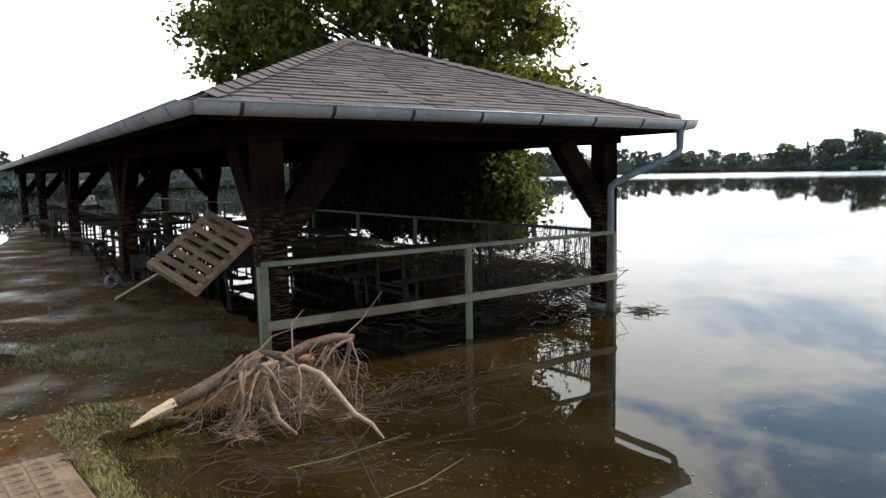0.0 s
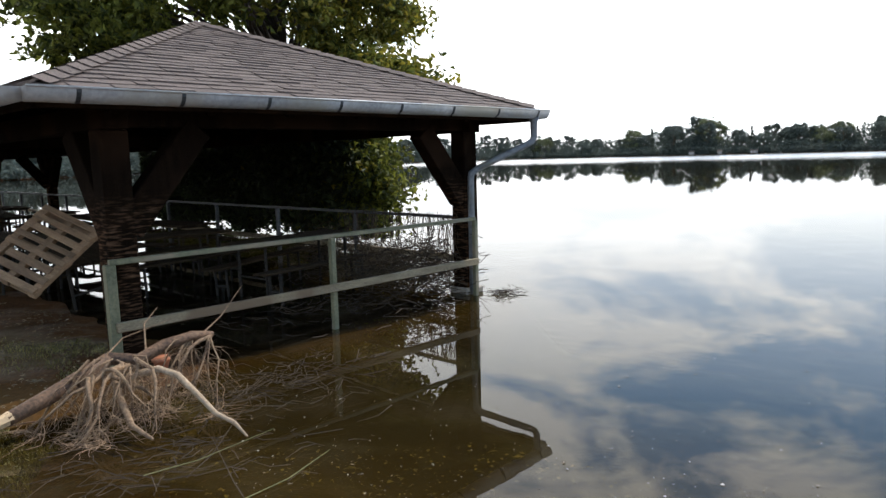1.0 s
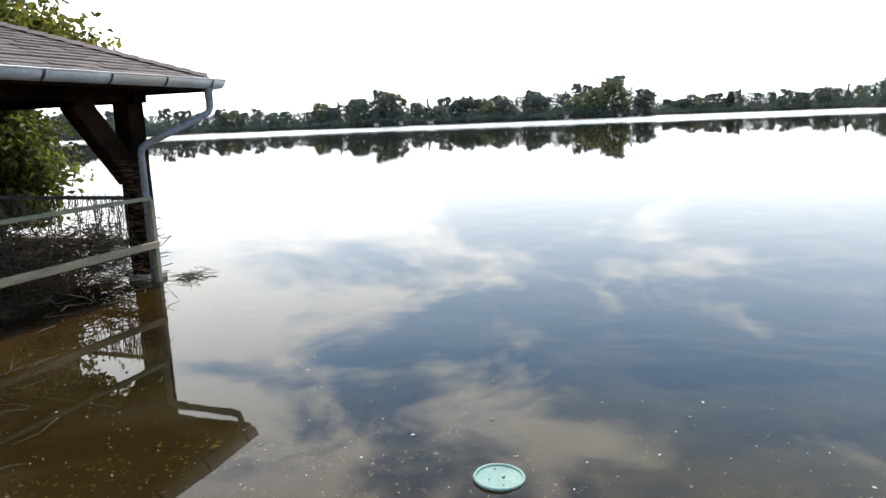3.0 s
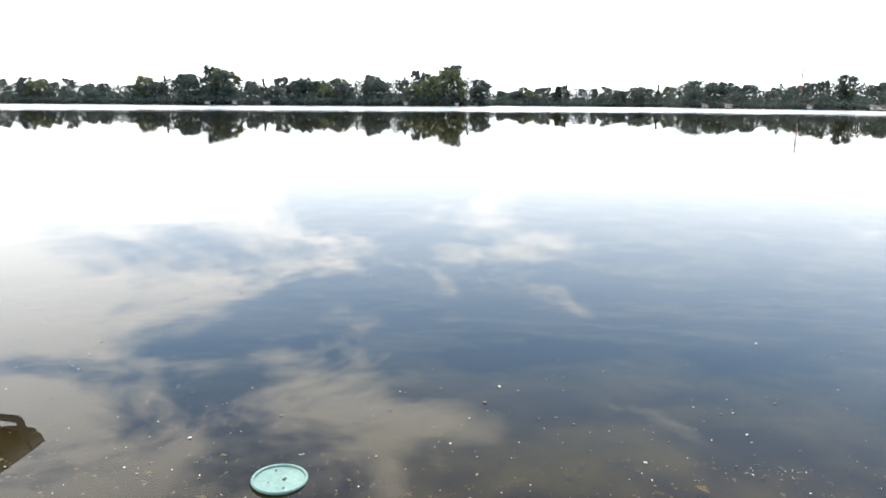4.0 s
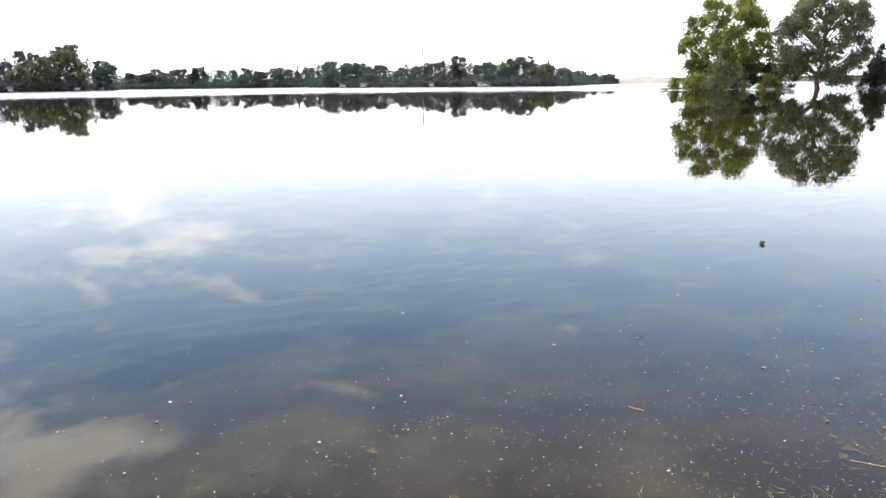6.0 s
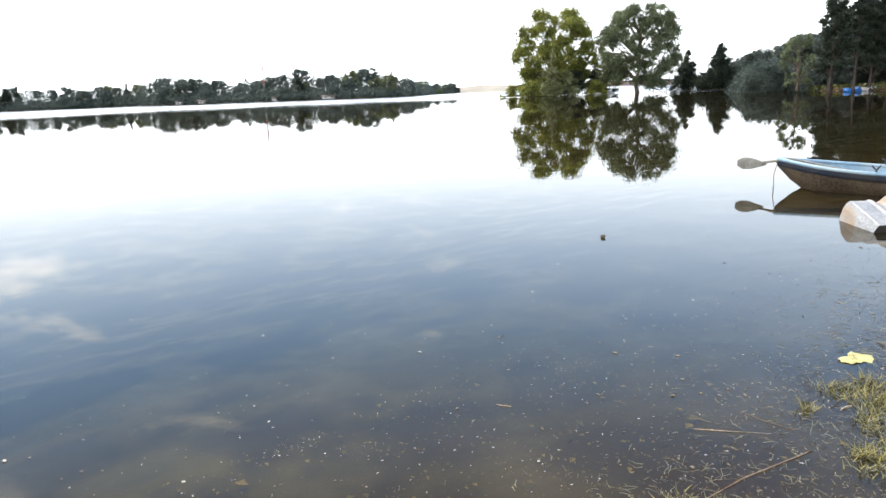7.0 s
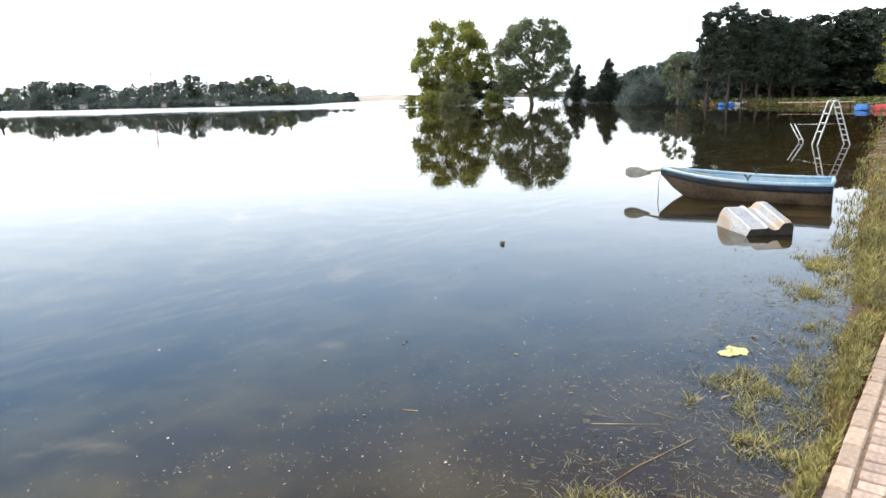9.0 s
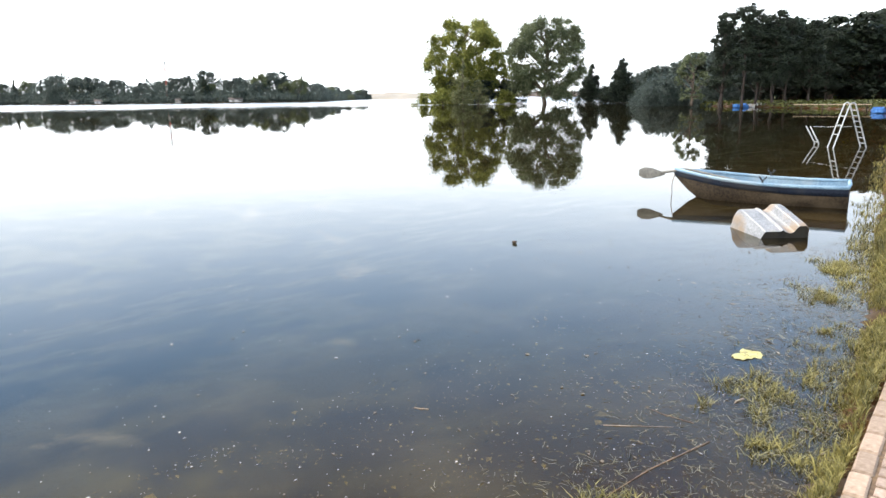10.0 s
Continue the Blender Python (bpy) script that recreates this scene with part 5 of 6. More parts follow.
M_SPLIT = material("split_raw_wood", (0.40, 0.27, 0.15), (0.62, 0.45, 0.27), 0.8, 6, 0.3, 40)
for (u, v, sx, sz, n) in ((4.6, 1.5, 0.45, 0.16, 320), (4.9, 0.8, 0.22, 0.22, 120), (3.6, 0.9, 0.6, 0.06, 60), (5.45, 1.5, 0.32, 0.17, 300), (5.5, 2.7, 0.40, 0.17, 320), (5.6, 4.2, 0.5, 0.17, 320)):
    x, y = inhall(u, v)
    straws("reed_heap", "tangle of dead brown reed washed into the hall", (x, y, 0.30 if sz > .1 else 0.05), (sx, sx, sz), 2 * n, 0.25, 0.0055, M_REED, int(u * 10))
curtain = bmesh.new()
r = random.Random(77)
for _ in range(230):
    v = 0.6 + 2.6 * r.random() ** 1.4
    x, y = inhall(5.2 + r.gauss(0, 0.06), v)
    top, L = 1.05 + r.uniform(-0.05, 0.05) if r.random() < 0.6 else r.uniform(0.45, 0.8), r.uniform(0.12, 0.75)
    tube(curtain, [(x, y, top), (x + r.gauss(0, .03), y + r.gauss(0, .03), top - L * 0.5), (x + r.gauss(0, .06), y + r.gauss(0, .06), max(top - L, 0.02))], [0.004, 0.005, 0.002], 4, False)
tagged(part("hanging_reed", curtain, M_REED), "dead reed and roots hanging from the lakeside railing", "flotsam", kind="stuff")
x, y = inhall(5.35, 0.0)
straws("reed_heap", "dead reed caught at the corner post", (x + 0.10, y + 0.08, 0.03), (0.10, 0.07, 0.03), 42, 0.28, 0.0035, M_REED, 5, 0.25)
for k, (cx, cy, n) in enumerate(((-0.55, 5.7, 100), (-0.2, 5.5, 36), (-0.9, 4.6, 45), (-0.5, 4.1, 14), (0.1, 6.1, 40), (-1.1, 4.3, 30))):
    straws("reed_litter", "dead reed and twigs lying along the waterline", (cx, cy, 0.02), (0.38, 0.30, 0.012), n, 0.30, 0.003, M_REED, 30 + k, 0.04)


def build_rootwad():
    """Uprooted log: split trunk end, root plate of many hanging roots, pale twisted branch."""
    r = random.Random(9)
    t = thing("uprooted_log", "washed-up log with tangled hanging roots against the railing", "driftwood")
    hub = Vector((-1.50, 5.52, 0.40))
    bm = bmesh.new()
    tube(bm, [(-2.02, 4.98, 0.17), (-1.85, 5.17, 0.23), (-1.66, 5.36, 0.31), tuple(hub)], [0.048, 0.056, 0.060, 0.05], 10)
    part("log", bm, M_ROOTD, t, "dark wet log", True)
    bm = bmesh.new()
    tube(bm, [(-2.22, 4.76, 0.10), (-2.12, 4.87, 0.145), (-2.0, 5.0, 0.18)], [0.008, 0.032, 0.05], 7)
    tube(bm, [(-2.19, 4.72, 0.115), (-2.05, 4.92, 0.165)], [0.006, 0.03], 5)
    part("split_end", bm, M_SPLIT, t, "pale splintered break")
    bm = bmesh.new()
    tube(bm, [(-1.36, 5.28, 0.26), (-1.22, 5.22, 0.35), (-1.08, 5.20, 0.38), (-0.94, 5.12, 0.35), (-0.80, 5.00, 0.24), (-0.66, 4.86, 0.13), (-0.53, 4.78, 0.08), (-0.44, 4.66, 0.02)],
         [0.022, 0.028, 0.027, 0.024, 0.021, 0.018, 0.015, 0.007], 8)
    part("branch", bm, M_PALE, t, "bare pale twisted branch", True)
    bm = bmesh.new()
    tube(bm, [tuple(hub), (-1.30, 5.56, 0.36), (-1.12, 5.66, 0.44), (-0.92, 5.74, 0.48), (-0.78, 5.84, 0.46)], [0.05, 0.05, 0.048, 0.04, 0.022], 8)
    part("branch", bm, M_ROOTD, t, "dark knotted side branch", True)
    bm = bmesh.new()
    tube(bm, [(-1.42, 5.3, 0.36), (-1.32, 5.05, 0.24), (-1.20, 4.84, 0.10), (-1.05, 4.72, 0.04)], [0.03, 0.026, 0.02, 0.01], 7)
    part("branch", bm, M_ROOT, t, smooth=True)

    def root(bm, p, d, L, rad, sides, sag):
        pts, q, d = [p.copy()], p.copy(), d.normalized()
        n = 6
        for i in range(n):
            d = (d + Vector((r.gauss(0, .36), r.gauss(0, .36), r.gauss(0, .28) - sag))).normalized()
            q = q + d * (L / n)
            q.z = max(q.z, 0.015)
            pts.append(q.copy())
        tube(bm, pts, [rad * (1 - 0.8 * i / n) for i in range(n + 1)], sides, False)
        return pts
    # main roots, then fine fibres off them
    fibre = bmesh.new()
    for i in range(38):
        left = i < 27
        if left:
            p = Vector((-1.60 + r.uniform(0, 0.42), 5.42 - r.uniform(0, 0.30), 0.40 + r.uniform(-.05, .06)))
            d = Vector((r.uniform(-0.8, 0.8), -0.8, r.uniform(-0.3, 0.4)))
        else:
            p = Vector((-1.0 + r.uniform(0, 0.30), 5.72 + r.uniform(-.05, .1), 0.45))
            d = Vector((r.uniform(-0.2, 0.9), -0.8, r.uniform(-0.2, 0.5)))
        bm = bmesh.new()
        pts = root(bm, p, d, r.uniform(0.45, 1.05), r.choice((0.005, 0.008, 0.012, 0.018)), 6, 0.40)
        part("root", bm, M_ROOT, t, smooth=True)
        for _ in range(r.choice((8, 16, 26, 36))):
            q = r.choice(pts[1:])
            root(fibre, q, Vector((r.gauss(0, .6), r.gauss(0, .6), r.uniform(-1, .2))), r.uniform(0.10, 0.42), r.uniform(0.0015, 0.004), 4, 0.25)
    ob = part("root_hair", fibre, M_ROOT, t, "mass of fine hanging rootlets")
    tagged(ob, kind="stuff")
    for a, b, c in (((-1.52, 5.5, 0.42), (-1.42, 5.66, 0.52), (-1.10, 5.86, 0.60)), ((-0.85, 5.8, 0.48), (-0.72, 5.95, 0.58), (-0.55, 6.1, 0.80)), ((-1.25, 5.6, 0.4), (-1.28, 5.75, 0.6), (-1.2, 5.9, 0.7))):
        bm = bmesh.new()
        tube(bm, [a, b, c], [0.008, 0.006, 0.002], 5, False)
        part("twig", bm, M_ROOT, t, smooth=True)


build_rootwad()
for k, pts in enumerate([[(-0.75, 4.15, 0.0), (-0.62, 4.35, 0.05), (-0.45, 4.95, 0.16)], [(-1.0, 4.2, 0.02), (-0.7, 4.3, 0.04), (-0.25, 4.55, 0.10)], [(-0.30, 3.55, 0.0), (-0.45, 3.9, 0.06), (-0.62, 4.35, 0.16)], [(-0.5, 3.7, 0.0), (-0.15, 3.95, 0.02), (0.1, 4.3, 0.02)], [(-0.72, 5.1, 0.0), (-0.5, 5.35, 0.12), (-0.3, 5.6, 0.16)]]):
    bm = bmesh.new()
    tube(bm, pts, [0.0035, 0.003, 0.0015], 5, False)
    tagged(part("reed_stalk", bm, M_REEDG if k % 2 else M_REED, smooth=True), "single long reed stalk at the waterline", "reed", "reed stalks")
t = thing("flower_pot", "small terracotta pot wedged behind the railing post", "pot", pose(-1.28, 6.25, 0.05))
M_TERRA = material("terracotta", (0.28, 0.09, 0.04), (0.45, 0.17, 0.08), 0.8, 8, 0.2, 40)
bm = bmesh.new()
tube(bm, [(0, 0, 0), (0, 0, 0.10), (0, 0, 0.105), (0, 0, 0.14)], [0.05, 0.068, 0.078, 0.08], 14)
part("body", bm, M_TERRA, t, smooth=True)

# ---- grass and weeds ----
def blades(name, label, pts, h, w, mat, seed):
    """Curved grass blades, each two quads."""
    r = np.random.default_rng(seed)
    p = np.asarray(pts, float)
    n = len(p)
    a = r.uniform(0, math.tau, n)
    hh = h * r.uniform(0.45, 1.3, n)
    lean = r.uniform(0.2, 1.1, n) * hh
    d = np.stack([np.cos(a), np.sin(a), np.zeros(n)], 1)
    s = np.stack([-np.sin(a), np.cos(a), np.zeros(n)], 1) * (w * r.uniform(0.6, 1.3, n))[:, None]
    up = np.array((0, 0, 1.0))
    m1 = p + d * (lean * 0.3)[:, None] + up * (hh * 0.6)[:, None]
    t1 = p + d * lean[:, None] + up * (hh * 0.95)[:, None]
    v = np.stack([p - s, p + s, m1 + s * 0.8, m1 - s * 0.8, t1], 1).reshape(-1, 3)
    i = np.arange(n) * 5
    f = [(k, k + 1, k + 2, k + 3) for k in i] + [(k + 3, k + 2, k + 4) for k in i]
    ob = new(name, mesh_of(name, v.tolist(), f, mat))
    return tagged(ob, label, "grass", kind="stuff")


def off_path(x, y):
    """Outside the kerb of the bricked stretch."""
    return ((x - 2.80) * -0.703 - (y + 2.01) * 0.711) < -0.03


def scatter(n, box_, test, seed, clump=0.0):
    r = np.random.default_rng(seed)
    out = []
    while len(out) < n:
        k = n * 3
        x = r.uniform(box_[0], box_[1], k)
        y = r.uniform(box_[2], box_[3], k)
        g = np.array([noise.noise((a * 1.3, b * 1.3, 4.0)) + 0.6 * noise.noise((a * 4, b * 4, 1.0)) for a, b in zip(x, y)])
        ok = test(x, y, g, r.random(k))
        z = ground_height(x, y)
        out += [(a, b, c - 0.01) for a, b, c, o in zip(x, y, z, ok) if o]
    return out[:n]


# shade below the park trees is put into the blade colour
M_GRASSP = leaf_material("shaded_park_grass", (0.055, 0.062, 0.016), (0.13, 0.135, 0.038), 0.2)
M_GRASSD = leaf_material("dull_drowned_grass", (0.06, 0.058, 0.014), (0.27, 0.24, 0.085), 0.2)
blades("grass", "flattened yellow-green grass of the flooded bank",
       scatter(26000, (2.2, 9.5, -9.5, -0.8), lambda x, y, g, q: (inland(x, y) < 0.30) & off_path(x, y) & (inland(x, y) > -0.9 - 0.5 * g + 0.4 * (x > 5.5)) & (q < np.clip(1.2 + inland(x, y) * 2.8 + g * 2.4, 0.0, 1) * np.clip(1.3 - np.hypot(x, y) / 14, 0.15, 1)), 1), 0.065, 0.004, M_GRASS, 2)
blades("grass", "flattened yellow-green grass along the bank further off",
       scatter(16000, (7, 42, -36, -5.5), lambda x, y, g, q: (inland(x, y) < 14) & (inland(x, y) > -0.45 - 0.2 * g) & (q < 1.15 - 0.032 * x + g * 0.4), 3), 0.10, 0.010, M_GRASS, 4)
blades("grass", "matted green grass on the sloping bank",
       scatter(15000, (6.5, 18, -18, -4.5), lambda x, y, g, q: (inland(x, y) < 3) & (inland(x, y) > -0.4 - 0.2 * g) & (q < 1.5 - 0.06 * x + g * 0.4), 23), 0.11, 0.007, M_GRASS, 24)
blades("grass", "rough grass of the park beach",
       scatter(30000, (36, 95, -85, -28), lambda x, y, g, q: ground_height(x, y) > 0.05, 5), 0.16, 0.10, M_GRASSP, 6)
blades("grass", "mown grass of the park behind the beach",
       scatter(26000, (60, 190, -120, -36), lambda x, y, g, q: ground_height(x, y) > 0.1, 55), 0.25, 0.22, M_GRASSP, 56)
blades("weed", "drowned weed tufts standing out of the shallow water",
       scatter(5200, (2.6, 7.5, -5.5, -0.2), lambda x, y, g, q: (inland(x, y) < -0.35) & (inland(x, y) > -0.95 + 0.4 * (x > 5.5)) & (g > 0.12) & (q < 1.0 + inland(x, y) * 0.6), 7), 0.08, 0.0045, M_GRASS, 8)
def tufts(name, label, spots, per, radius, h, w, mat, seed):
    """Clumps of blades that fan out from a common root."""
    r = np.random.default_rng(seed)
    pts = np.repeat(np.asarray(spots, float), per, 0)
    pts[:, :2] += r.normal(size=(len(pts), 2)) * radius * r.uniform(0.3, 1.0, (len(pts), 1))
    return blades(name, label, pts, h, w, mat, seed + 1)


tufts("grass_tufts", "curled yellow-green grass tufts on the flooded bank",
      scatter(120, (2.4, 8.5, -8.0, -0.8), lambda x, y, g, q: (inland(x, y) < 0.0) & off_path(x, y) & (inland(x, y) > -0.75) & (g > -0.15) & (q < 1.1 + inland(x, y) * 1.2), 51), 46, 0.055, 0.085, 0.0045, M_GRASS, 52)
tufts("weed_tufts", "small dark weed tufts standing in the shallows",
      scatter(60, (2.8, 7.0, -5.5, -0.4), lambda x, y, g, q: (inland(x, y) < -0.5) & (inland(x, y) > -1.3) & (q < 1.5 + inland(x, y)), 53), 9, 0.03, 0.06, 0.003, M_GRASSD, 54)
blades("grass", "muddy grass patch beside the path",
       scatter(15000, (-2.9, -0.9, 3.3, 5.3), lambda x, y, g, q: (inland(x, y) < -0.02) & (inland(x, y) > -0.75 - 0.3 * g) & (q < 0.75 + g), 9), 0.05, 0.004, M_GRASSD, 10)
blades("grass", "muddy grass patch before the hall",
       scatter(5500, (-5.2, -1.6, 5.6, 8.6), lambda x, y, g, q: (np.hypot((x + 3.3) / 1.5, (y - 7.0) / 0.75) < 1 + g * 0.6) & (q < 0.6 + g), 11), 0.045, 0.004, M_GRASSD, 12)

# ---- paved path ----
M_KERB = material("sandy_kerb_stone", (0.23, 0.155, 0.10), (0.39, 0.285, 0.205), 0.85, 4, 0.3, 40, object_random=0.22, stain=(0.25, 0.165, 0.085))
M_BRICK = material("pinkish_paving_brick", (0.24, 0.16, 0.115), (0.41, 0.315, 0.245), 0.85, 5, 0.3, 40, object_random=0.25, stain=(0.34, 0.24, 0.16))
M_SLAB = material("mud_smeared_paving", (0.075, 0.044, 0.022), (0.21, 0.135, 0.072), 0.75, 2.2, 0.4, 30, spec=0.3, stain=(0.25, 0.165, 0.095), object_random=0.15)
K0, J, K2 = Vector((-2.45, 4.30, 0)), Vector((2.80, -2.01, 0)), Vector((9.0, -8.13, 0))
bed_v, bed_f = [], []
for p, q in ((K0, J), (J, K2)):
    d = (q - p).normalized()
    n = Vector((d.y, -d.x, 0))
    b = len(bed_v)
    for e in (p, q):
        bed_v += [tuple(e + Vector((0, 0, 0.109))), tuple(e + n * 2.2 + Vector((0, 0, 0.109))), tuple(e + Vector((0, 0, -0.1))), tuple(e + n * 2.2 + Vector((0, 0, -0.1)))]
    bed_f += [(b, b + 4, b + 5, b + 1), (b + 2, b + 6, b + 4, b), (b + 1, b + 5, b + 7, b + 3)]
path = new("pavement", mesh_of("pavement", bed_v, bed_f, M_SLAB))
tagged(path, "mud-smeared brick path along the bank", "path", kind="structure")
bm = bmesh.new()
box(bm, 0, 0, 0, 0.236, 0.095, 0.16, None, 0.010)
kerb_me = bpy.data.meshes.new("kerb_stone")
bm.to_mesh(kerb_me)
bm.free()
kerb_me.materials.append(M_KERB)
bm = bmesh.new()
box(bm, 0, 0, 0, 0.093, 0.120, 0.06, None, 0.007)
brick_me = bpy.data.meshes.new("brick")
bm.to_mesh(brick_me)
bm.free()
brick_me.materials.append(M_BRICK)
mud_me = brick_me.copy()
mud_me.materials[0] = M_SLAB
edge_me = kerb_me.copy()
edge_me.materials[0] = M_SLAB
rg = random.Random(2)
for p, q, lo, hi in ((K0, J, 0.0, 7.8), (J, K2, 0.0, 8.4)):
    d = (q - p).normalized()
    n = Vector((d.y, -d.x, 0))
    rot = math.degrees(math.atan2(d.y, d.x))
    s = lo
    while s < hi:
        c = p + d * (s + 0.124) + n * 0.048
        hang("kerb_stone", kerb_me if p == J else edge_me, path, m=pose(c.x, c.y, 0.044 if p == J else 0.028 + rg.uniform(-.006, .006), rg.uniform(-1.5, 1.5), 0, rot + rg.uniform(-1, 1)))
        s += 0.248
    s = 0.05
    while s < (4.3 if p == J else 1.3):
        for row in range(7):
            c = p + d * (s + rg.uniform(-.004, .004)) + n * (0.170 + row * 0.134 + rg.uniform(-.004, .004))
            hang("brick", brick_me if p == J else mud_me, path, m=pose(c.x, c.y, 0.087 + rg.uniform(-.005, .004), rg.uniform(-1, 1), rg.uniform(-1, 1), rot + rg.uniform(-1, 1)))
        s += 0.106
# ---- things afloat ----
M_LID = material("pale_turquoise_plastic", (0.11, 0.20, 0.165), (0.19, 0.30, 0.25), 0.5, 6, 0.1, 40)
t = thing("barrel_lid", "round turquoise plastic lid floating in the lake", "lid", pose(2.285, 2.60, 0.0, 1.5, 1, 20))
bm = bmesh.new()
tube(bm, [(0, 0, -0.02), (0, 0, 0.006)], [0.122, 0.122], 40)
part("disc", bm, M_LID, t)
bm = bmesh.new()
tube(bm, [(0.126 * math.cos(k * math.tau / 40), 0.126 * math.sin(k * math.tau / 40), 0.008) for k in range(41)], 0.009, 6, False)
part("rim", bm, M_LID, t, smooth=True)
M_DIRT = material("wet_dirt_crumb", (0.05, 0.045, 0.03), (0.14, 0.12, 0.07), 0.8, 20, 0.3, 80)
bm = bmesh.new()
for x, y, s in ((0.01, -0.02, 0.014), (0.06, 0.06, 0.008), (-0.05, 0.03, 0.006), (-0.06, -0.06, 0.007)):
    box(bm, x, y, 0.009, s * 1.6, s, s * 0.5, None, s * 0.15)
part("dirt", bm, M_DIRT, t)
M_YEL = material("yellow_plastic_film", (0.34, 0.29, 0.08), (0.50, 0.45, 0.18), 0.5, 8, 0.3, 40)
t = thing("plastic_bag", "crumpled yellow plastic bag floating by the bank", "bag", pose(4.93, -2.85, -0.004, 0, 0, -68))
bm = bmesh.new()
g = 22
grid = [[None] * g for _ in range(g)]
for i in range(g):
    for j in range(g):
        a, b = i / (g - 1) * 2 - 1, j / (g - 1) * 2 - 1
        k = 0.95 + 0.25 * noise.noise((a * 2.2, b * 2.2, 7)) - 0.28 * math.exp(-(a + 0.05) ** 2 * 30) * abs(b)
        a, b = a * math.sqrt(1 - b * b / 2), b * math.sqrt(1 - a * a / 2)
        z = 0.008 + 0.014 * abs(noise.noise((a * 3, b * 3, 3)))
        grid[i][j] = bm.verts.new((a * 0.14 * k, b * 0.085 * k * (1 + 0.15 * math.sin(a * 4)), z))
for i in range(g - 1):
    for j in range(g - 1):
        bm.faces.new((grid[i][j], grid[i + 1][j], grid[i + 1][j + 1], grid[i][j + 1]))
part("film", bm, M_YEL, t, smooth=True)
t = thing("drift_block", "small dark block of wood floating on the lake", "driftwood", pose(9.15, -2.0, 0.01, 5, 8, 30))
bm = bmesh.new()
box(bm, 0, 0, 0.01, 0.06, 0.04, 0.035, None, 0.006)
part("block", bm, M_BARK, t)
for k, (x0, y0, x1, y1, rr) in enumerate([(4.36, -0.40, 4.40, -0.31, 0.004), (3.72, -1.93, 3.24, -1.12, 0.0045), (4.0, -1.41, 3.92, -1.81, 0.0025), (3.95, -1.95, 4.2, -1.75, 0.002), (4.22, -2.42, 4.17, -2.33, 0.008)]):
    bm = bmesh.new()
    tube(bm, [(x0, y0, 0.002), ((x0 + x1) / 2, (y0 + y1) / 2 + (0.02 if k != 1 else 0.05), 0.003), (x1, y1, 0.002)], [rr, rr * 0.8, rr * 0.4], 6)
    tagged(part("stick", bm, M_PALE if k in (0, 2, 4) else M_ROOT, smooth=True), "pale stick floating in the shallows" if k in (0, 2, 4) else "dark stick lying in the shallows", "stick", "sticks in the shallows")


def flakes(n, seed, size, mat, label, near):
    r = np.random.default_rng(seed)
    vs, fs = [], []
    while len(fs) < n:
        x, y = r.uniform(-0.5, 16), r.uniform(-5, 11)
        s = float(inland(x, y))
        u, v = hall_uv(x, y)
        if s > -0.6 or (v > -0.3 and 0 < u < 6.5) or r.random() > math.exp((s + 0.6) / near):
            continue
        a, k = r.uniform(0, math.tau), size * r.lognormal(0, 0.45)
        c, d = math.cos(a) * k, math.sin(a) * k
        b = len(vs)
        q = r.uniform(0.25, 0.8)
        vs += [(x - c, y - d, 0.004), (x + d * q, y - c * q, 0.006), (x + c, y + d, 0.005), (x - d * q, y + c * q, 0.007)]
        fs.append((b, b + 1, b + 2, b + 3))
    ob = new("floating_leaf", mesh_of("floating_leaf", vs, fs, mat))
    tagged(ob, label, "flotsam", kind="stuff")


M_FLAKE = material("bleached_leaf_bit", (0.22, 0.20, 0.15), (0.46, 0.42, 0.34), 0.8, 20, 0.1, 60, island=0.4)
M_FLAKED = material("brown_leaf_bit", (0.06, 0.045, 0.025), (0.20, 0.15, 0.08), 0.8, 20, 0.1, 60, island=0.4)
flakes(3000, 3, 0.0048, M_FLAKE, "bleached leaf bits scattered over the water", 2.6)
SCUM = ((3.82, 0.99), (4.05, 0.72))      # ends of a drifting streak of scum
flakes(60, 5, 0.009, M_FLAKE, "pale leaves scattered over the water", 4.0)
r = np.random.default_rng(41)
vs, fs = [], []
for _ in range(38):
    a = r.uniform(0, 1) ** 1.6
    x, y = SCUM[0][0] + (SCUM[1][0] - SCUM[0][0]) * a + r.normal() * 0.035, SCUM[0][1] + (SCUM[1][1] - SCUM[0][1]) * a + r.normal() * 0.05 * (1.2 - a)
    k, t_ = 0.0042 * r.lognormal(0, 0.5), r.uniform(0, math.tau)
    c, d, b = math.cos(t_) * k, math.sin(t_) * k, len(vs)
    vs += [(x - c, y - d, 0.004), (x + d * .5, y - c * .5, 0.007), (x + c, y + d, 0.005), (x - d * .5, y + c * .5, 0.008)]
    fs.append((b, b + 1, b + 2, b + 3))
tagged(new("scum_patch", mesh_of("scum_patch", vs, fs, M_FLAKE)), "pale patch of drifting scum on the water", "flotsam", kind="stuff")
flakes(900, 4, 0.008, M_FLAKED, "brown leaf bits scattered over the water", 1.6)


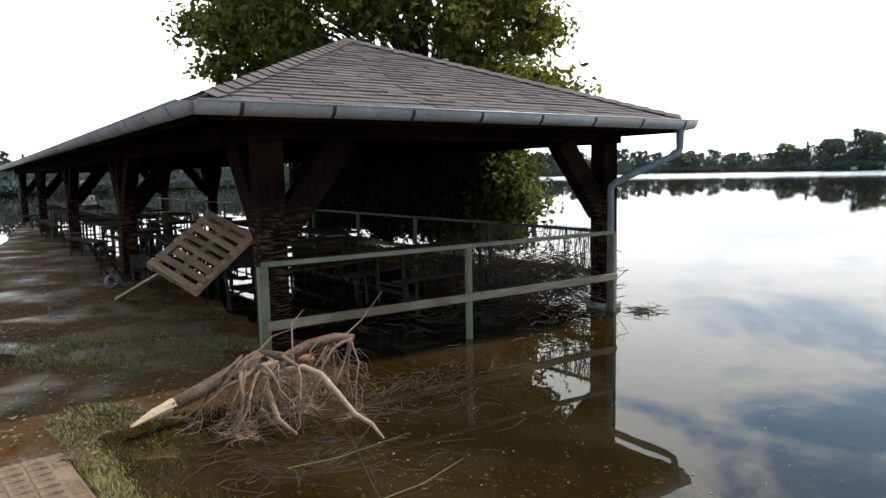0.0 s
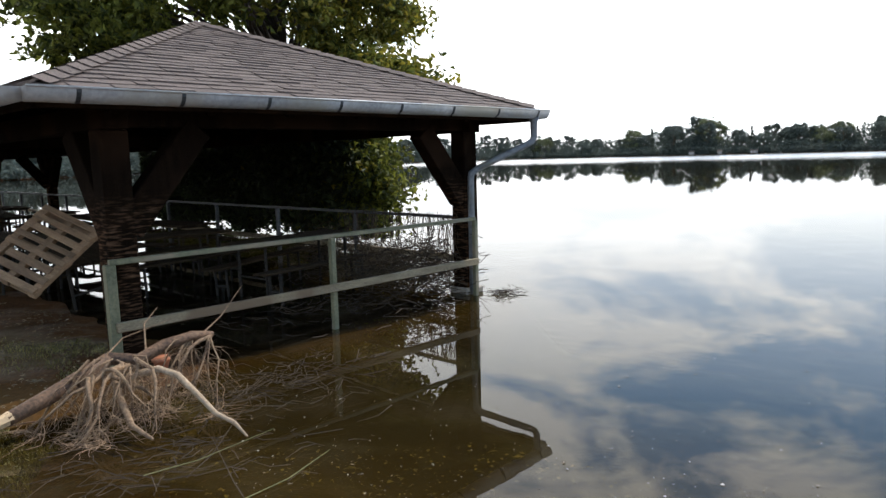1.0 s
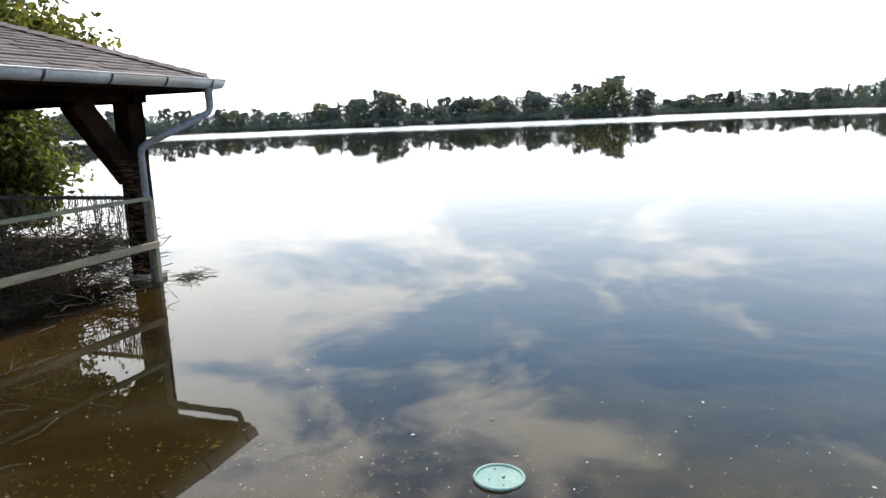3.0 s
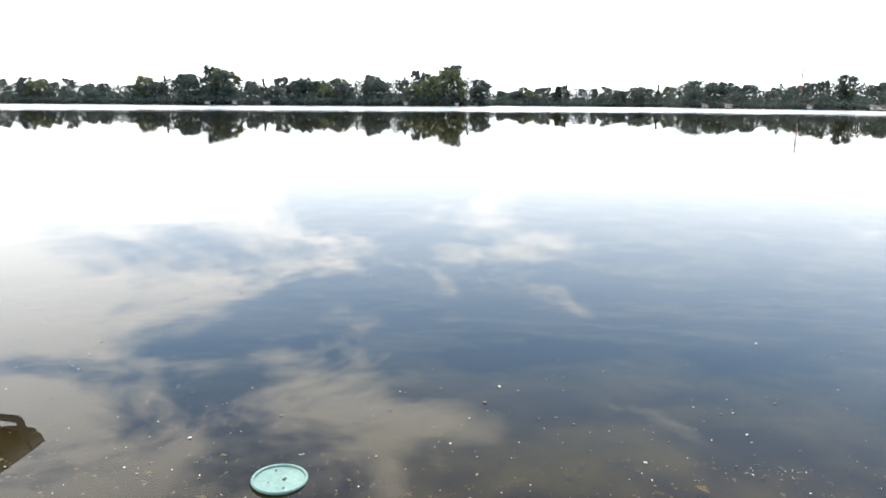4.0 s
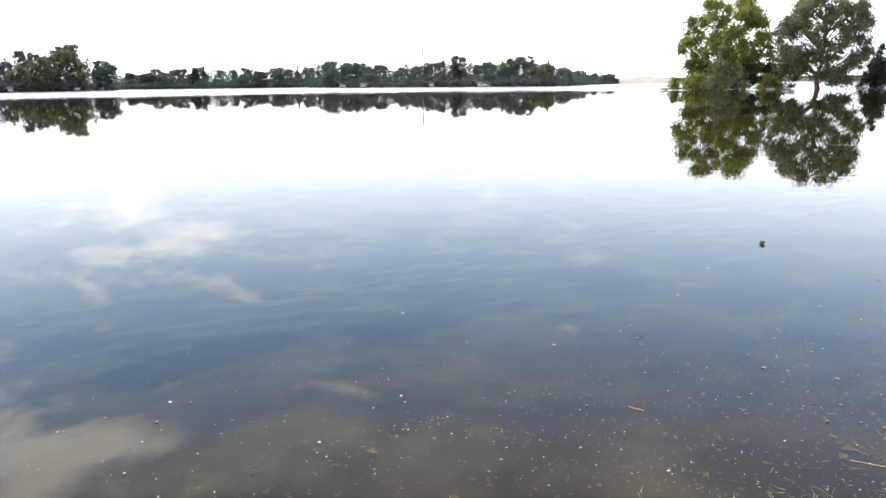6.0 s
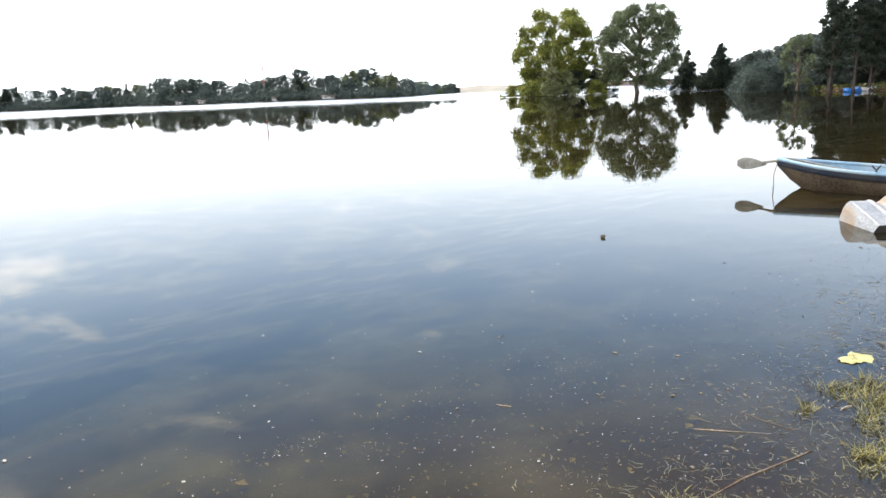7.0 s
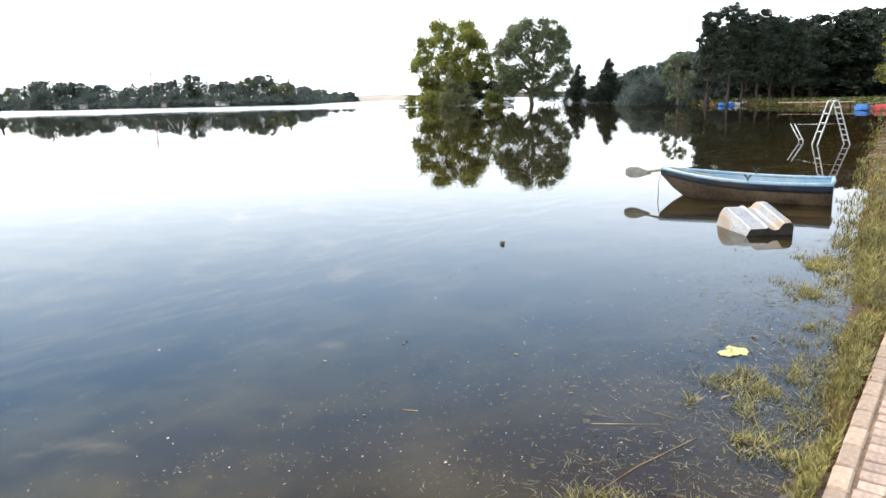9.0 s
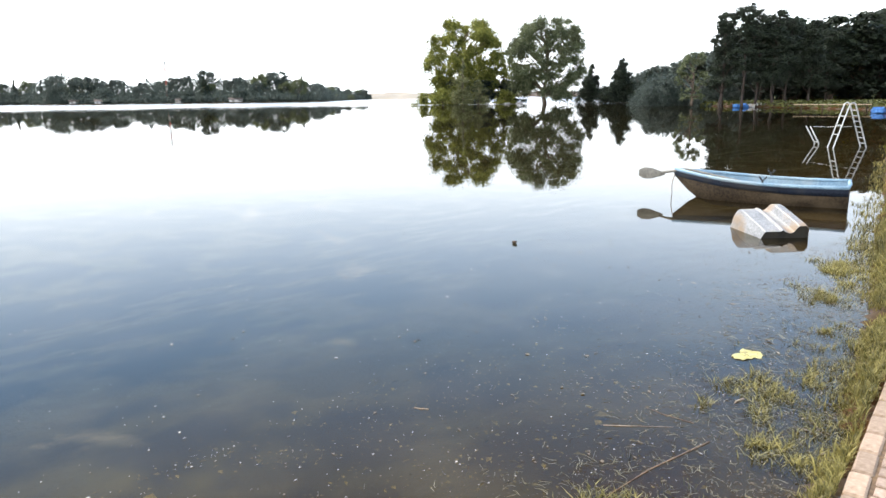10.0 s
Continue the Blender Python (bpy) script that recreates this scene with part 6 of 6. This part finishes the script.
def litter(n, seed, size, mat, label, test, box_):
    r = np.random.default_rng(seed)
    vs, fs = [], []
    while len(fs) < n:
        x, y = r.uniform(box_[0], box_[1]), r.uniform(box_[2], box_[3])
        if not test(x, y, noise.noise((x * 1.1, y * 1.1, 9))):
            continue
        z = float(ground_height(x, y)) + 0.022
        a, k = r.uniform(0, math.tau), size * r.lognormal(0, 0.5)
        c, d, q = math.cos(a) * k, math.sin(a) * k, r.uniform(0.2, 0.8)
        b = len(vs)
        vs += [(x - c, y - d, z), (x + d * q, y - c * q, z + k * 0.3), (x + c, y + d, z + k * 0.15), (x - d * q, y + c * q, z + k * 0.4)]
        fs.append((b, b + 1, b + 2, b + 3))
    ob = new("leaf_litter", mesh_of("leaf_litter", vs, fs, mat))
    tagged(ob, label, "litter", kind="stuff")


yard = lambda x, y, g: hall_uv(x, y)[0] < 0.9 + g and inland(x, y) < 0.3 and g > -0.25
litter(5200, 14, 0.016, M_FLAKED, "brown leaf litter and mud crumbs on the yard", yard, (-9, -0.8, 4.0, 14))
litter(160, 15, 0.011, M_FLAKE, "bleached bits scattered over the muddy yard", yard, (-9, -0.8, 4.0, 14))
for k in range(26):
    r = random.Random(200 + k)
    x, y = -1.6 - r.random() * 3.6, 4.4 + r.random() * 4
    if hall_uv(x, y)[0] > 0.6:
        continue
    a, L = r.uniform(0, math.tau), r.uniform(0.12, 0.5)
    bm = bmesh.new()
    z = float(ground_height(x, y)) + 0.025
    tube(bm, [(x, y, z), (x + math.cos(a) * L * .5 + .02, y + math.sin(a) * L * .5, z + .012), (x + math.cos(a) * L, y + math.sin(a) * L, z)], [0.006, 0.006, 0.003], 5)
    tagged(part("twig", bm, M_ROOTD, smooth=True), "dark broken twig lying on the muddy yard", "twig", "twigs on the yard")

M_REEDD = material("slimy_weed_stem", (0.05, 0.045, 0.018), (0.26, 0.22, 0.11), 0.7, 8, 0.2, 60, island=0.6)
M_BED = material("sunken_leaf", (0.10, 0.08, 0.04), (0.32, 0.26, 0.15), 0.8, 20, 0.1, 60, island=0.6)
litter(6500, 16, 0.010, M_BED, "sunken leaves and stems on the shallow lake bed", lambda x, y, g: -3.4 < inland(x, y) < -0.35 and g > -0.35 and hall_uv(x, y)[1] < -0.2, (-1.5, 7.5, -6, 5))
for k, (cx, cy, n) in enumerate(((3.3, -1.5, 260), (4.1, -2.35, 300), (5.0, -3.2, 260), (6.0, -4.1, 200), (3.0, -0.9, 90))):
    straws("water_weed", "thin drowned weed stems floating along the bank", (cx, cy, 0.0), (0.36, 0.36, 0.004), n, 0.075, 0.0016, M_REEDD, 60 + k, 0.03)


def bank_scum(n, seed, size, mat, label):
    """Chopped stems and leaf bits gathered along the bank."""
    r = np.random.default_rng(seed)
    vs, fs = [], []
    while len(fs) < n:
        x, y = r.uniform(2.2, 8.5), r.uniform(-7.5, -0.3)
        s = float(inland(x, y))
        g = noise.noise((x * 2.1, y * 2.1, 5.0))
        if s > -0.08 or r.random() > math.exp((s + 0.1) / 0.42) * (0.6 + g):
            continue
        a, k = r.uniform(0, math.tau), size * r.lognormal(0, 0.5)
        c, d, q = math.cos(a) * k, math.sin(a) * k, r.uniform(0.08, 0.35)
        b = len(vs)
        vs += [(x - c, y - d, 0.003), (x + d * q, y - c * q, 0.006), (x + c, y + d, 0.004), (x - d * q, y + c * q, 0.008)]
        fs.append((b, b + 1, b + 2, b + 3))
    tagged(new("bank_scum", mesh_of("bank_scum", vs, fs, mat)), label, "flotsam", kind="stuff")


bank_scum(6500, 71, 0.0075, M_FLAKED, "brown stem and leaf bits gathered along the bank")
bank_scum(4200, 72, 0.006, M_BED, "pale stem and leaf bits gathered along the bank")
